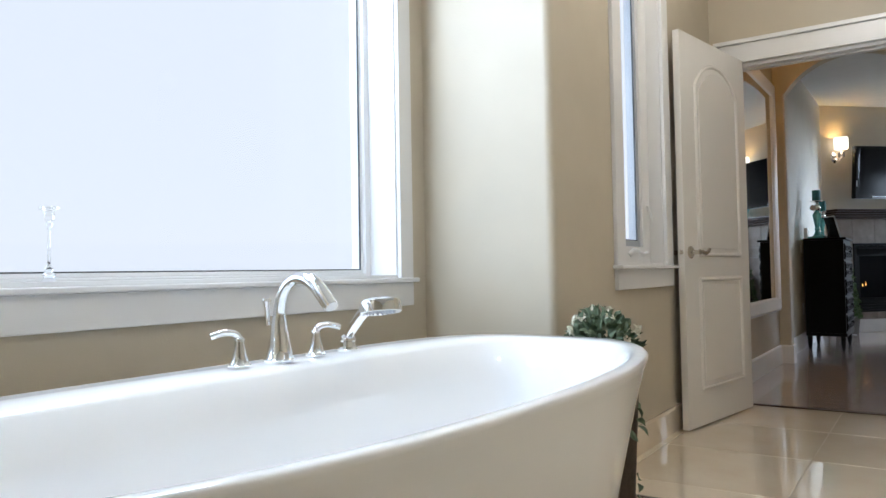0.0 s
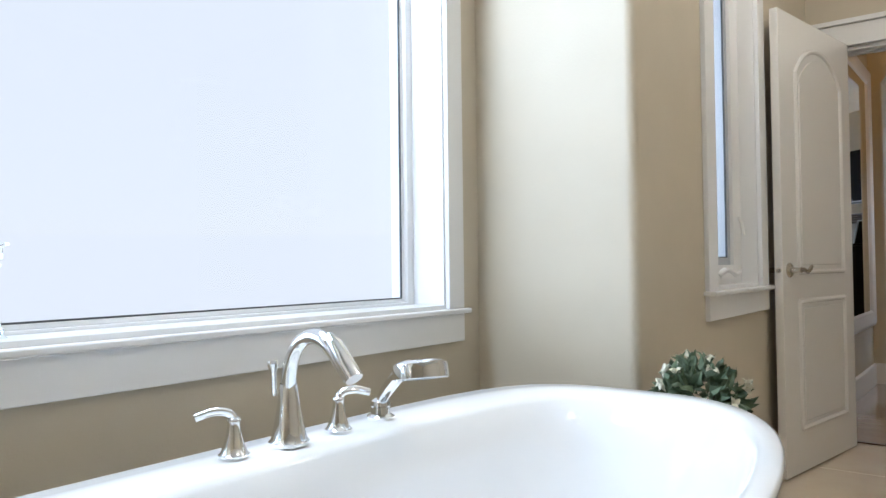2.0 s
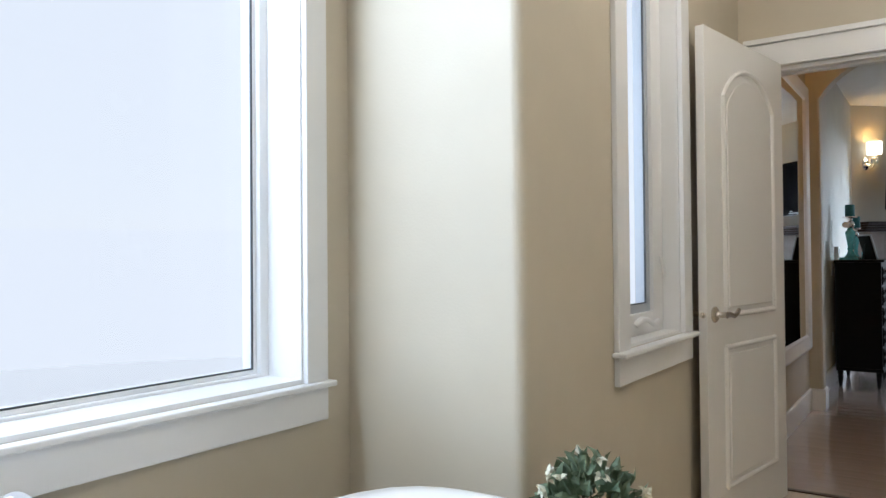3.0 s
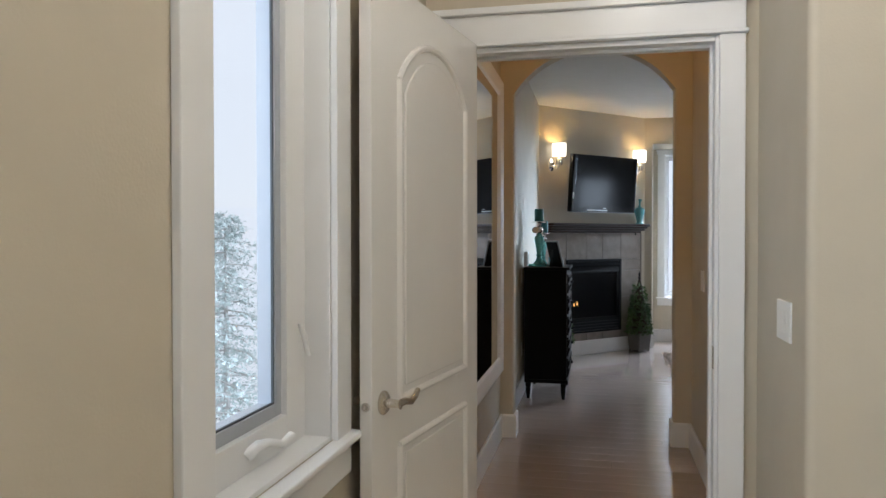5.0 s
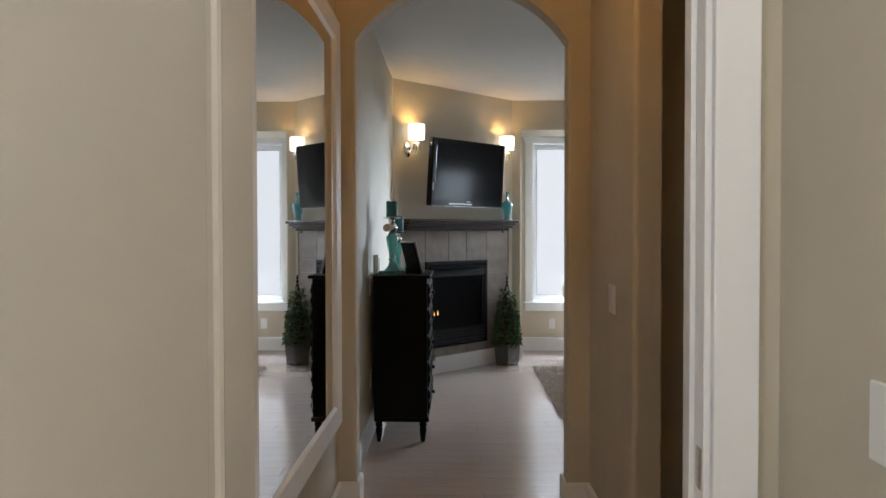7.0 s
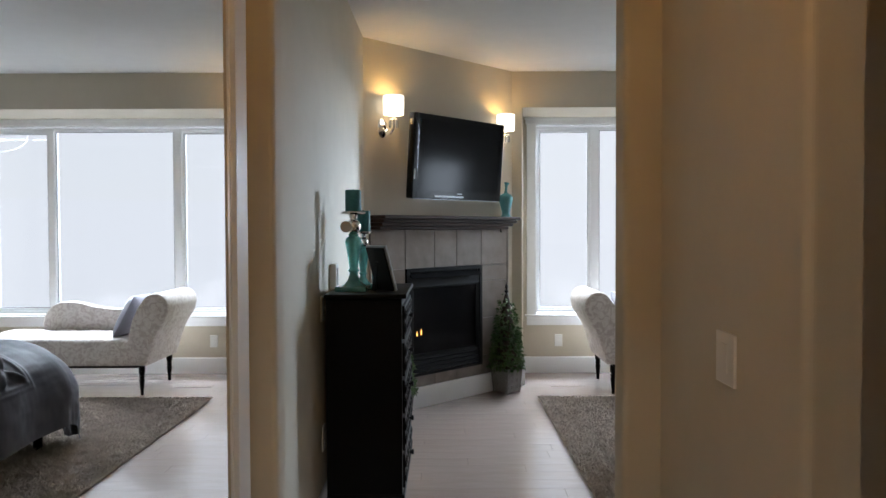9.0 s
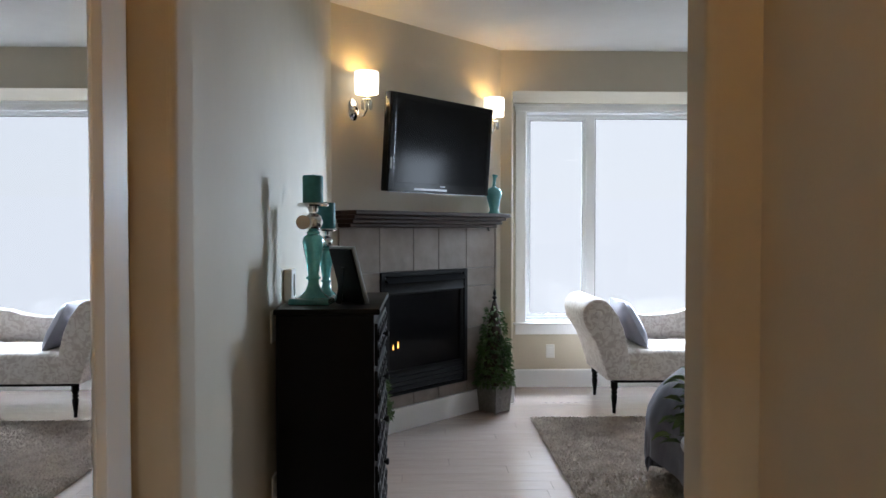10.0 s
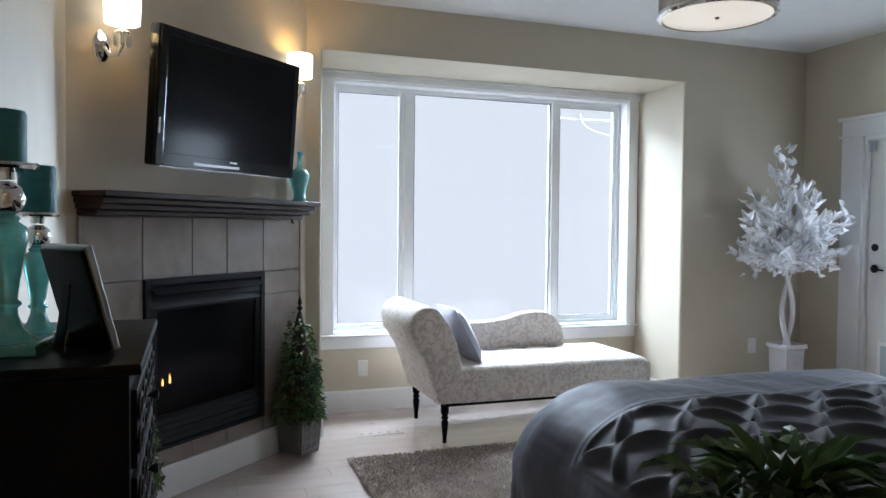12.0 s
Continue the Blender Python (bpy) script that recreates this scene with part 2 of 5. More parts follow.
def lathe(prof, n=24, c=(0, 0, 0), bm=None, sx=1.0, sy=1.0):
    bm = bm or bmesh.new()
    rings = []
    for r, z in prof:
        if r < 1e-5:
            rings.append([bm.verts.new((c[0], c[1], c[2] + z))])
        else:
            rings.append([bm.verts.new((c[0] + sx * r * math.cos(2 * math.pi * i / n), c[1] + sy * r * math.sin(2 * math.pi * i / n), c[2] + z)) for i in range(n)])
    for a, b in zip(rings, rings[1:]):
        for i in range(n):
            j = (i + 1) % n
            if len(a) == 1 and len(b) > 1:
                bm.faces.new((a[0], b[j], b[i]))
            elif len(b) == 1 and len(a) > 1:
                bm.faces.new((a[i], a[j], b[0]))
            elif len(a) > 1:
                bm.faces.new((a[i], a[j], b[j], b[i]))
    return bm


def tube(pts, r, n=10, bm=None, squash=1.0):
    bm = bm or bmesh.new()
    pts = [Vector(p) for p in pts]
    rs = r if isinstance(r, (list, tuple)) else [r] * len(pts)
    rings, up = [], None
    for i, p in enumerate(pts):
        d = (pts[min(i + 1, len(pts) - 1)] - pts[max(i - 1, 0)]).normalized()
        if up is None:
            up = d.orthogonal().normalized()
        up = (up - d * up.dot(d)).normalized()
        side = d.cross(up)
        rings.append([bm.verts.new(p + rs[i] * (math.cos(2 * math.pi * k / n) * up + squash * math.sin(2 * math.pi * k / n) * side)) for k in range(n)])
    for a, b in zip(rings, rings[1:]):
        for k in range(n):
            j = (k + 1) % n
            bm.faces.new((a[k], a[j], b[j], b[k]))
    bm.faces.new(rings[0][::-1])
    bm.faces.new(rings[-1])
    return bm


def extrude(poly, put, w0, w1, bm=None, bev=0.0):
    """A closed polygon of (u, v), swept from w0 to w1; put(u, v, w) gives the place."""
    bm = bm or bmesh.new()
    a = [bm.verts.new(put(u, v, w0)) for u, v in poly]
    b = [bm.verts.new(put(u, v, w1)) for u, v in poly]
    fs = [bm.faces.new(a[::-1]), bm.faces.new(b)]
    for i in range(len(poly)):
        j = (i + 1) % len(poly)
        fs.append(bm.faces.new((a[i], a[j], b[j], b[i])))
    bmesh.ops.recalc_face_normals(bm, faces=fs)
    if bev:
        es = [e for f in fs[:2] for e in f.edges]
        bmesh.ops.bevel(bm, geom=es, offset=bev, segments=3, affect="EDGES", profile=0.5)
    return bm


def arc(cx, cy, r, a0, a1, n):
    return [(cx + r * math.cos(radians(a0 + (a1 - a0) * i / n)), cy + r * math.sin(radians(a0 + (a1 - a0) * i / n))) for i in range(n + 1)]


def holed_wall(us, zs, holes, put, w0, w1):
    """A wall over the cut lines us and zs, without the cells whose middle lies in a hole (u0, z0, u1, z1)."""
    bm = bmesh.new()
    solid = {}
    for i in range(len(us) - 1):
        for k in range(len(zs) - 1):
            cu, cz = (us[i] + us[i + 1]) / 2, (zs[k] + zs[k + 1]) / 2
            solid[i, k] = not any(h[0] < cu < h[2] and h[1] < cz < h[3] for h in holes)
    for (i, k), full in solid.items():
        if not full:
            continue
        u0, u1, z0, z1 = us[i], us[i + 1], zs[k], zs[k + 1]
        quads = [[(u0, z0, w0), (u1, z0, w0), (u1, z1, w0), (u0, z1, w0)], [(u0, z0, w1), (u0, z1, w1), (u1, z1, w1), (u1, z0, w1)]]
        for di, dk, q in ((-1, 0, [(u0, z0), (u0, z1)]), (1, 0, [(u1, z0), (u1, z1)]), (0, -1, [(u0, z0), (u1, z0)]), (0, 1, [(u0, z1), (u1, z1)])):
            if not solid.get((i + di, k + dk), False):
                quads.append([(*q[0], w0), (*q[1], w0), (*q[1], w1), (*q[0], w1)])
        for q in quads:
            bm.faces.new([bm.verts.new(put(*p)) for p in q])
    bmesh.ops.remove_doubles(bm, verts=bm.verts[:], dist=1e-5)
    bmesh.ops.recalc_face_normals(bm, faces=bm.faces[:])
    return bm


def leaves_bm(spots, shape, bm=None):
    """Leaves as folded blades: spots of (place, along, normal, length, width)."""
    bm = bm or bmesh.new()
    for p, d, nrm, ln, wd in spots:
        d = d.normalized()
        s = d.cross(nrm)
        s = s.normalized() if s.length > 1e-4 else d.orthogonal().normalized()
        u = s.cross(d)
        mid = []
        left, right = [], []
        for f, wf, lift in shape:
            c = p + d * (ln * f) + u * (ln * lift)
            mid.append(bm.verts.new(c))
            if wf > 0:
                left.append(bm.verts.new(c + s * wd * wf + u * wd * 0.25))
                right.append(bm.verts.new(c - s * wd * wf + u * wd * 0.25))
            else:
                left.append(mid[-1])
                right.append(mid[-1])
        for i in range(len(shape) - 1):
            for side in (left, right):
                q = [mid[i], mid[i + 1], side[i + 1], side[i]]
                q = [v for k, v in enumerate(q) if v not in q[:k]]
                if len(q) > 2:
                    bm.faces.new(q)
    return bm


LEAF = ((0, 0, 0), (0.3, 0.5, 0.05), (0.65, 0.38, 0.04), (1, 0, -0.08))
BLADE = ((0, 0, 0), (0.2, 0.35, 0.12), (0.5, 0.5, 0.2), (0.8, 0.3, 0.15), (1, 0, 0.0))
SKEW = random.Random(7)


def rnd(a, b):
    return SKEW.uniform(a, b)


def rdir(zlo=-1.0, zhi=1.0):
    a, z = rnd(0, 2 * math.pi), rnd(zlo, zhi)
    r = math.sqrt(max(0, 1 - z * z))
    return Vector((r * math.cos(a), r * math.sin(a), z))

# ---- the large structure ----
CEIL, TH = 2.775, 0.12
XL = -1.10            # the wall along the left of bath, hall and bedroom
XR = 4.07             # the bedroom's far side
DW0, DW1 = 4.58, 4.70  # the wall with the bathroom door
AW0, AW1 = 6.70, 6.82  # the wall with the arch
FW, BAYB = 11.00, 11.59  # the bedroom's front wall and the back of its bay
BAY0, BAY1, BAYTOP = 0.18, 2.905, 2.46
DIAG = pose(XL, 9.84, 0, 0, 0, 44.5)   # the corner wall of the fireplace: x along it, -y into the room
DLEN = 1.64


def put_x(x):
    return lambda u, z, w: (x + w, u, z)


def put_y(y):
    return lambda u, z, w: (u, y + w, z)


def wall(name, bm, label="beige painted plaster wall", bev=0.0):
    ob = part(name, bm, M_WALL)
    return structure(ob, label, "wall")


# bathroom
A0, A1, AZ0, AZ1 = 0.42, 2.135, 0.80, 2.32      # bath window opening
B0, B1, BZ0, BZ1 = 2.98, 3.572, 0.835, 2.32    # casement opening
wall("wall_bath_window", holed_wall([-1.4, A0, A1, 2.45], [0, AZ0, AZ1, CEIL], [(A0, AZ0, A1, AZ1)], put_x(-1.66), -0.18, 0.0))
nib = bmesh.new()
extrude([(-1.66, 2.31), (XL - 0.03, 2.31)] + arc(XL - 0.03, 2.34, 0.03, -90, 0, 8)[1:] + [(XL, 2.45), (-1.66, 2.45)], lambda u, v, w: (u, v, w), 0, CEIL, nib)
wall("wall_bath_nib", nib, "beige wall return with a rounded corner")
wall("wall_bath_nib_near", one((-1.66, 0.08, 0), (XL, 0.22, CEIL)), "beige wall return")
wall("wall_bath_casement", holed_wall([2.45, B0, B1, DW0], [0, BZ0, BZ1, CEIL], [(B0, BZ0, B1, BZ1)], put_x(XL), -0.18, 0.0))
wall("wall_bath_side", one((XL - 0.12, -1.4, 0), (XL, 0.08, CEIL)))
wall("wall_bath_back", one((-1.84, -1.52, 0), (2.32, -1.4, CEIL)))
wall("wall_bath_right", one((2.2, -1.4, 0), (2.32, 3.96, CEIL)))
ret = extrude([(2.32, 3.96)] + [(0.085 + 0.025, 3.96)] + arc(0.11, 3.985, 0.025, 270, 180, 8)[1:] + [(0.085, DW0), (2.32, DW0)], lambda u, v, w: (u, v, w), 0, CEIL)
wall("wall_bath_return", ret, "beige wall with a rounded outer corner")
# the wall with the bathroom door
D0, D1, DZ = -0.962, -0.038, 2.045
wall("wall_door", holed_wall([XL - 0.12, D0, D1, 2.32], [0, DZ, CEIL], [(D0, -1, D1, DZ)], put_y(DW0), 0.0, TH))
# hall
HR = 0.12
wall("wall_hall_left", one((XL - 0.12, DW1, 0), (XL, AW0, CEIL)))
hr = extrude([(HR, AW0), (HR, 5.87)] + arc(HR + 0.02, 5.87, 0.02, 180, 270, 6)[1:] + [(HR + 0.1, 5.85), (HR + 0.1, AW0)], lambda u, v, w: (u, v, w), 0, CEIL)
wall("wall_hall_right", hr, "beige hall wall ending in a rounded corner")
wall("wall_closet_back", one((1.5, DW1, 0), (1.62, AW0, CEIL)))
# the wall with the arch
AX0, AX1, ASP, ATOP = -1.01, 0.01, 2.285, 2.565


def arch_wall():
    bm = bmesh.new()
    half, rise = (AX1 - AX0) / 2, ATOP - ASP
    rad = (half * half + rise * rise) / (2 * rise)
    cx, cz = (AX0 + AX1) / 2, ATOP - rad
    a = math.degrees(math.asin(half / rad))
    under = [(x, z) for x, z in arc(cx, cz, rad, 90 + a, 90 - a, 28)]
    # left pier, right side, and the part above the arch; inner edges rounded
    e = 0.018
    for pier in ([(XL - 0.12, AW0), (AX0 - e, AW0)] + arc(AX0 - e, AW0 + e, e, -90, 0, 5)[1:] + arc(AX0 - e, AW1 - e, e, 0, 90, 5) + [(XL - 0.12, AW1)],
                 [(AX1 + e, AW0), (XR + 0.12, AW0), (XR + 0.12, AW1), (AX1 + e, AW1)] + arc(AX1 + e, AW1 - e, e, 90, 180, 5)[1:] + arc(AX1 + e, AW0 + e, e, 180, 270, 5)[:-1]):
        extrude(pier, lambda u, v, w: (u, v, w), 0, ASP, bm)
    for (x0, z0), (x1, z1) in zip(under, under[1:]):
        for y in (AW0, AW1):
            bm.faces.new([bm.verts.new(p) for p in ((x0, y, z0), (x1, y, z1), (x1, y, CEIL), (x0, y, CEIL))])
        bm.faces.new([bm.verts.new(p) for p in ((x0, AW0, z0), (x1, AW0, z1), (x1, AW1, z1), (x0, AW1, z0))])
    box(bm, (XL - 0.12, AW0, ASP), (AX0, AW1, CEIL))
    box(bm, (AX1, AW0, ASP), (XR + 0.12, AW1, CEIL))
    bmesh.ops.remove_doubles(bm, verts=bm.verts[:], dist=1e-5)
    bmesh.ops.recalc_face_normals(bm, faces=bm.faces[:])
    return bm


wall("wall_arch", arch_wall(), "beige wall pierced by a segmental arch")
# bedroom
wall("wall_bedroom_left", one((XL - 0.12, AW1, 0), (XL, 9.84, CEIL)))
dw = part("wall_fireplace", one((-0.05, 0, 0), (DLEN + 0.02, 0.12, CEIL)), M_WALL)
dw.matrix_world = DIAG
structure(dw, "beige diagonal corner wall above the fireplace", "wall")
e = 0.02
fl = extrude([(0.05, FW), (BAY0 - e, FW)] + arc(BAY0 - e, FW + e, e, -90, 0, 5)[1:] + [(BAY0, BAYB + 0.2), (0.05, BAYB + 0.2)], lambda u, v, w: (u, v, w), 0, BAYTOP)
wall("wall_front_left", fl, "narrow beige wall beside the bay")
fr = extrude([(BAY1 + e, FW), (XR + 0.12, FW), (XR + 0.12, FW + 0.2), (BAY1 + 0.15, FW + 0.2), (BAY1 + 0.15, BAYB + 0.2), (BAY1, BAYB + 0.2)] + arc(BAY1 + e, FW + e, e, 180, 270, 5), lambda u, v, w: (u, v, w), 0, BAYTOP)
wall("wall_front_right", fr, "beige wall with a rounded bay edge")
wall("wall_bay_lintel", one((0.05, FW, BAYTOP), (XR + 0.12, BAYB, CEIL)), "beige lintel over the window bay")
W0, W1, WZ0, WZ1 = 0.36, 2.81, 0.565, 2.40
wall("wall_bay_back", holed_wall([BAY0, W0, W1, BAY1], [0, WZ0, WZ1, CEIL], [(W0, WZ0, W1, WZ1)], put_y(BAYB), 0.0, 0.18))
E0, E1, EZ = 9.55, 10.45, 2.05    # door in the bedroom's right wall
wall("wall_bedroom_right", holed_wall([AW1, E0, E1, FW], [0, EZ, CEIL], [(E0, -1, E1, EZ)], put_x(XR), 0.0, 0.12))
for nm, a, b in (("ceiling_bath", (-1.84, -1.52, CEIL), (2.32, DW0, CEIL + 0.1)), ("ceiling_hall", (-1.22, DW0, CEIL), (2.32, AW0, CEIL + 0.1)), ("ceiling_bedroom", (-1.22, AW0, CEIL), (XR + 0.12, BAYB + 0.2, CEIL + 0.1))):
    structure(part(nm, one(a, b), M_CEIL), "white textured ceiling", "ceiling")

# baseboards
BH, BT = 0.155, 0.016


def baseboard(a, b, side, mat=M_TRIM, h=BH):
    """Runs from a to b; side: +1 where the room lies to the left of that way."""
    a, b = Vector((*a, 0)), Vector((*b, 0))
    d = (b - a).normalized()
    nrm = Vector((-d.y, d.x, 0)) * side
    prof = [(0.001, 0), (BT, 0), (BT, h - 0.012), (BT - 0.006, h), (0.001, h)]
    bm = extrude(prof, lambda u, v, w: a + d * w + nrm * u + Vector((0, 0, v)), 0, (b - a).length)
    return structure(part("baseboard", bm, mat), "white painted baseboard" if mat is M_TRIM else "cream tile skirting", "baseboard")


baseboard((XL, 2.36), (XL, DW0), -1, M_MARBLE, 0.125)
baseboard((0.085, 4.0), (0.085, DW0), 1, M_MARBLE, 0.125)
baseboard((0.12, 3.96), (2.2, 3.96), -1, M_MARBLE, 0.125)
baseboard((-1.66, 2.31), (XL - 0.01, 2.31), -1, M_MARBLE, 0.125)
baseboard((XL, DW1), (XL, AW0), -1)
baseboard((XL + BT, AW0), (AX0 + 0.004, AW0), -1)
baseboard((AX0, AW0 - 0.014), (AX0, AW1 + 0.014), -1)
baseboard((AX1, AW0 - 0.014), (AX1, AW1 + 0.014), 1)
baseboard((AX1 - 0.004, AW0), (HR - BT, AW0), -1)
baseboard((HR, 5.87), (HR, AW0), 1)
baseboard((XL, AW1), (XL, 9.84), -1)
baseboard((XL, AW1), (AX0, AW1), 1)
baseboard((AX1, AW1), (XR, AW1), 1)
baseboard((BAY0, BAYB), (BAY1, BAYB), -1)
baseboard((BAY0, FW + 0.01), (BAY0, BAYB), -1)
baseboard((BAY1, FW + 0.01), (BAY1, BAYB), 1)
baseboard((0.07, FW), (BAY0, FW), -1)
baseboard((BAY1 + 0.01, FW), (XR, FW), -1)
baseboard((XR, AW1), (XR, E0 - 0.12), 1)
baseboard((XR, E1 + 0.18), (XR, FW), 1)


# ---- windows ----
def window(name, m, u0, u1, z0, z1, bars, label, frame_w=0.035, sash=0.045, cas=0.09, head=0.12, sill=0.045, depth=0.13, ends=(True, True), sash_mat=M_TRIM, frame_z=None):
    """Local: x along the wall, y out of the room, z up; y = 0 is the wall's face. bars: panes as (u0, u1, opens)."""
    w = thing(name, 0, 0, 0, label, "window")
    w.matrix_world = m
    structure(w, label, "window")
    lo, hi = (cas if ends[0] else 0.0), (cas if ends[1] else 0.0)
    part("jamb_lining", boxes(((u0, 0, z0), (u0 + 0.012, depth, z1)), ((u1 - 0.012, 0, z0), (u1, depth, z1)), ((u0 + 0.012, 0, z1 - 0.012), (u1 - 0.012, depth, z1)), ((u0 + 0.012, 0, z0), (u1 - 0.012, depth, z0 + 0.012)), bev=0.001), M_TRIM, w)
    if ends[0]:
        part("casing", one((u0 - cas + 0.006, -0.018, z0), (u0 + 0.006, 0, z1), 0.003), M_TRIM, w)
    if ends[1]:
        part("casing", one((u1 - 0.006, -0.018, z0), (u1 + cas - 0.006, 0, z1), 0.003), M_TRIM, w)
    part("head_casing", boxes(((u0 - lo - 0.004, -0.022, z1), (u1 + hi + 0.004, 0, z1 + head), ), ((u0 - lo - 0.015, -0.032, z1 + head), (u1 + hi + 0.015, 0, z1 + head + 0.02)), bev=0.003), M_TRIM, w)
    part("window_sill", one((u0 - lo - 0.012, -sill, z0 - 0.016), (u1 + hi + 0.012, -0.0005, z0), 0.004), M_TRIM, w)
    part("apron", one((u0 - lo + 0.006, -0.018, z0 - 0.105), (u1 + hi - 0.006, 0, z0 - 0.0165), 0.003), M_TRIM, w)
    y0, y1 = depth - 0.02, depth + 0.04
    k, kz = frame_w, frame_z or frame_w
    part("window_frame", boxes(((u0 + 0.012, y0, z0 + 0.012), (u0 + k, y1, z1 - 0.012)), ((u1 - k, y0, z0 + 0.012), (u1 - 0.012, y1, z1 - 0.012)), ((u0 + k, y0, z1 - kz), (u1 - k, y1, z1 - 0.012)), ((u0 + k, y0, z0 + 0.012), (u1 - k, y1, z0 + kz)), bev=0.002), M_TRIM, w)
    for i, (p0, p1, opens) in enumerate(bars):
        if i:
            q = bars[i - 1][1]
            part("mullion", one((q, y0 - 0.004, z0 + kz), (p0, y1, z1 - kz), 0.002), M_TRIM, w)
        s = sash if opens else 0.012
        zz0, zz1 = z0 + kz, z1 - kz
        sm = part("sash", boxes(((p0, y0 + 0.014, zz0), (p0 + s, y1, zz1)), ((p1 - s, y0 + 0.014, zz0), (p1, y1, zz1)), ((p0 + s, y0 + 0.014, zz1 - s), (p1 - s, y1, zz1)), ((p0 + s, y0 + 0.014, zz0), (p1 - s, y1, zz0 + s)), bev=0.002), sash_mat if opens else M_TRIM, w)
        g = 0.004
        a0, a1, b0, b1 = p0 + s, p1 - s, zz0 + s, zz1 - s
        yg = y0 + (0.018 if opens else 0.0145)
        part("gasket", boxes(((a0, yg, b0), (a0 + g, yg + 0.006, b1)), ((a1 - g, yg, b0), (a1, yg + 0.006, b1)), ((a0 + g, yg, b1 - g), (a1 - g, yg + 0.006, b1)), ((a0 + g, yg, b0), (a1 - g, yg + 0.006, b0 + g))), M_GASKET, sm)
        pane = part("pane", one((a0, yg + 0.0065, b0), (a1, yg + 0.0105, b1)), M_PANE, sm)
        pane.visible_shadow = False
    return w


# bath window: local x runs along +y, local y out through the wall (-x)
def out_left(x):
    return pose(x, 0, 0, 0, 0, 90)


wA = window("window_1", out_left(-1.66), A0, A1, AZ0, AZ1, [(A0 + 0.041, A1 - 0.041, False)], "large white-framed picture window above the bathtub", cas=0.078, frame_w=0.041, frame_z=0.020, depth=0.145, sill=0.035)
wB = window("window_2", out_left(XL), B0, B1, BZ0, BZ1, [(B0 + 0.12, B1 - 0.12, True)], "narrow white casement window beside the open door", cas=0.1, frame_w=0.12, frame_z=0.09, depth=0.085, sash=0.03, sash_mat=M_SASH)
crank = part("crank_handle", tube([(3.25, 0.064, 0.885), (3.265, 0.045, 0.905), (3.29, 0.035, 0.905), (3.35, 0.03, 0.885), (3.39, 0.026, 0.893)], [0.013, 0.012, 0.009, 0.009, 0.011]), M_TRIM, wB, "white folding crank handle", 40)
latch = part("sash_lock", tube([(B1 - 0.055, 0.062, 1.13), (B1 - 0.05, 0.052, 1.10), (B1 - 0.042, 0.045, 1.05)], [0.005, 0.007, 0.006]), M_TRIM, wB, "white sash lock lever", 40)
wC = window("window_3", pose(0, BAYB, 0), W0, W1, WZ0, WZ1, [(W0 + 0.03, 0.92, True), (0.99, 2.165, False), (2.212, W1 - 0.03, True)], "wide white three-part window in the bedroom bay", cas=0.09, head=0.04, sash=0.03, ends=(True, True))
for px in (0.55, 0.66):
    part("sash_lock", one((px, 0.07, 0.612), (px + 0.05, 0.11, 0.626), 0.003), M_TRIM, wC)

# ---- bathroom door, its frame and casing ----
door_frame = thing("door_frame", 0, DW0, 0, "white door frame with flat casing and a capped header", "door frame")
structure(door_frame, "white door frame with flat casing and a capped header", "door frame")
J = 0.02
part("jamb", boxes(((D0, -0.001, 0), (D0 + J, TH + 0.001, DZ)), ((D1 - J, -0.001, 0), (D1, TH + 0.001, DZ)), ((D0 + J, -0.001, DZ - J), (D1 - J, TH + 0.001, DZ)), bev=0.002), M_TRIM, door_frame)
part("door_stop", boxes(((D0 + J, 0.045, 0), (D0 + J + 0.012, 0.085, DZ - J)), ((D1 - J - 0.012, 0.045, 0), (D1 - J, 0.085, DZ - J)), ((D0 + J + 0.012, 0.045, DZ - J - 0.012), (D1 - J - 0.012, 0.085, DZ - J)), bev=0.002), M_TRIM, door_frame)
for sgn, y0, y1 in ((-1, -0.02, -0.001), (1, TH + 0.001, TH + 0.02)):
    part("casing", one((D0 - 0.083, y0, 0), (D0 + 0.008, y1, DZ), 0.003), M_TRIM, door_frame)
    part("casing", one((D1 - 0.008, y0, 0), (D1 + 0.078, y1, DZ), 0.003), M_TRIM, door_frame)
    ya, yb = (y0 - 0.008, y1) if sgn < 0 else (y0, y1 + 0.008)
    part("header", boxes(((D0 - 0.096, ya - 0.006 * (sgn < 0), DZ), (D1 + 0.086, yb + 0.006 * (sgn > 0), DZ + 0.014)), ((D0 - 0.083, ya + 0.006 * (sgn < 0), DZ + 0.014), (D1 + 0.078, yb - 0.006 * (sgn > 0), DZ + 0.115)), ((D0 - 0.108, ya - 0.014 * (sgn < 0), DZ + 0.115), (D1 + 0.095, yb + 0.014 * (sgn > 0), DZ + 0.14)), bev=0.003), M_TRIM, door_frame)
part("strike_plate", boxes(((D1 - J - 0.0025, 0.006, 0.87), (D1 - J - 0.0005, 0.034, 0.95))), M_NICKEL, door_frame, "satin nickel strike plate")
part("threshold", one((D0, -0.004, 0.0), (D1, 0.03, 0.006), 0.002), M_MANTEL, door_frame, "thin dark wood threshold")

door = thing("door_1", -0.893, 4.555, 0, "white two-panel door with an arched top panel, standing open", "door", rz=0)
structure(door, "white two-panel door with an arched top panel, standing open", "door")
door.matrix_world = pose(-0.906, 4.49, 0.008, 0, 0, -99.4)
LW, LH, LT = 0.838, 2.025, 0.035


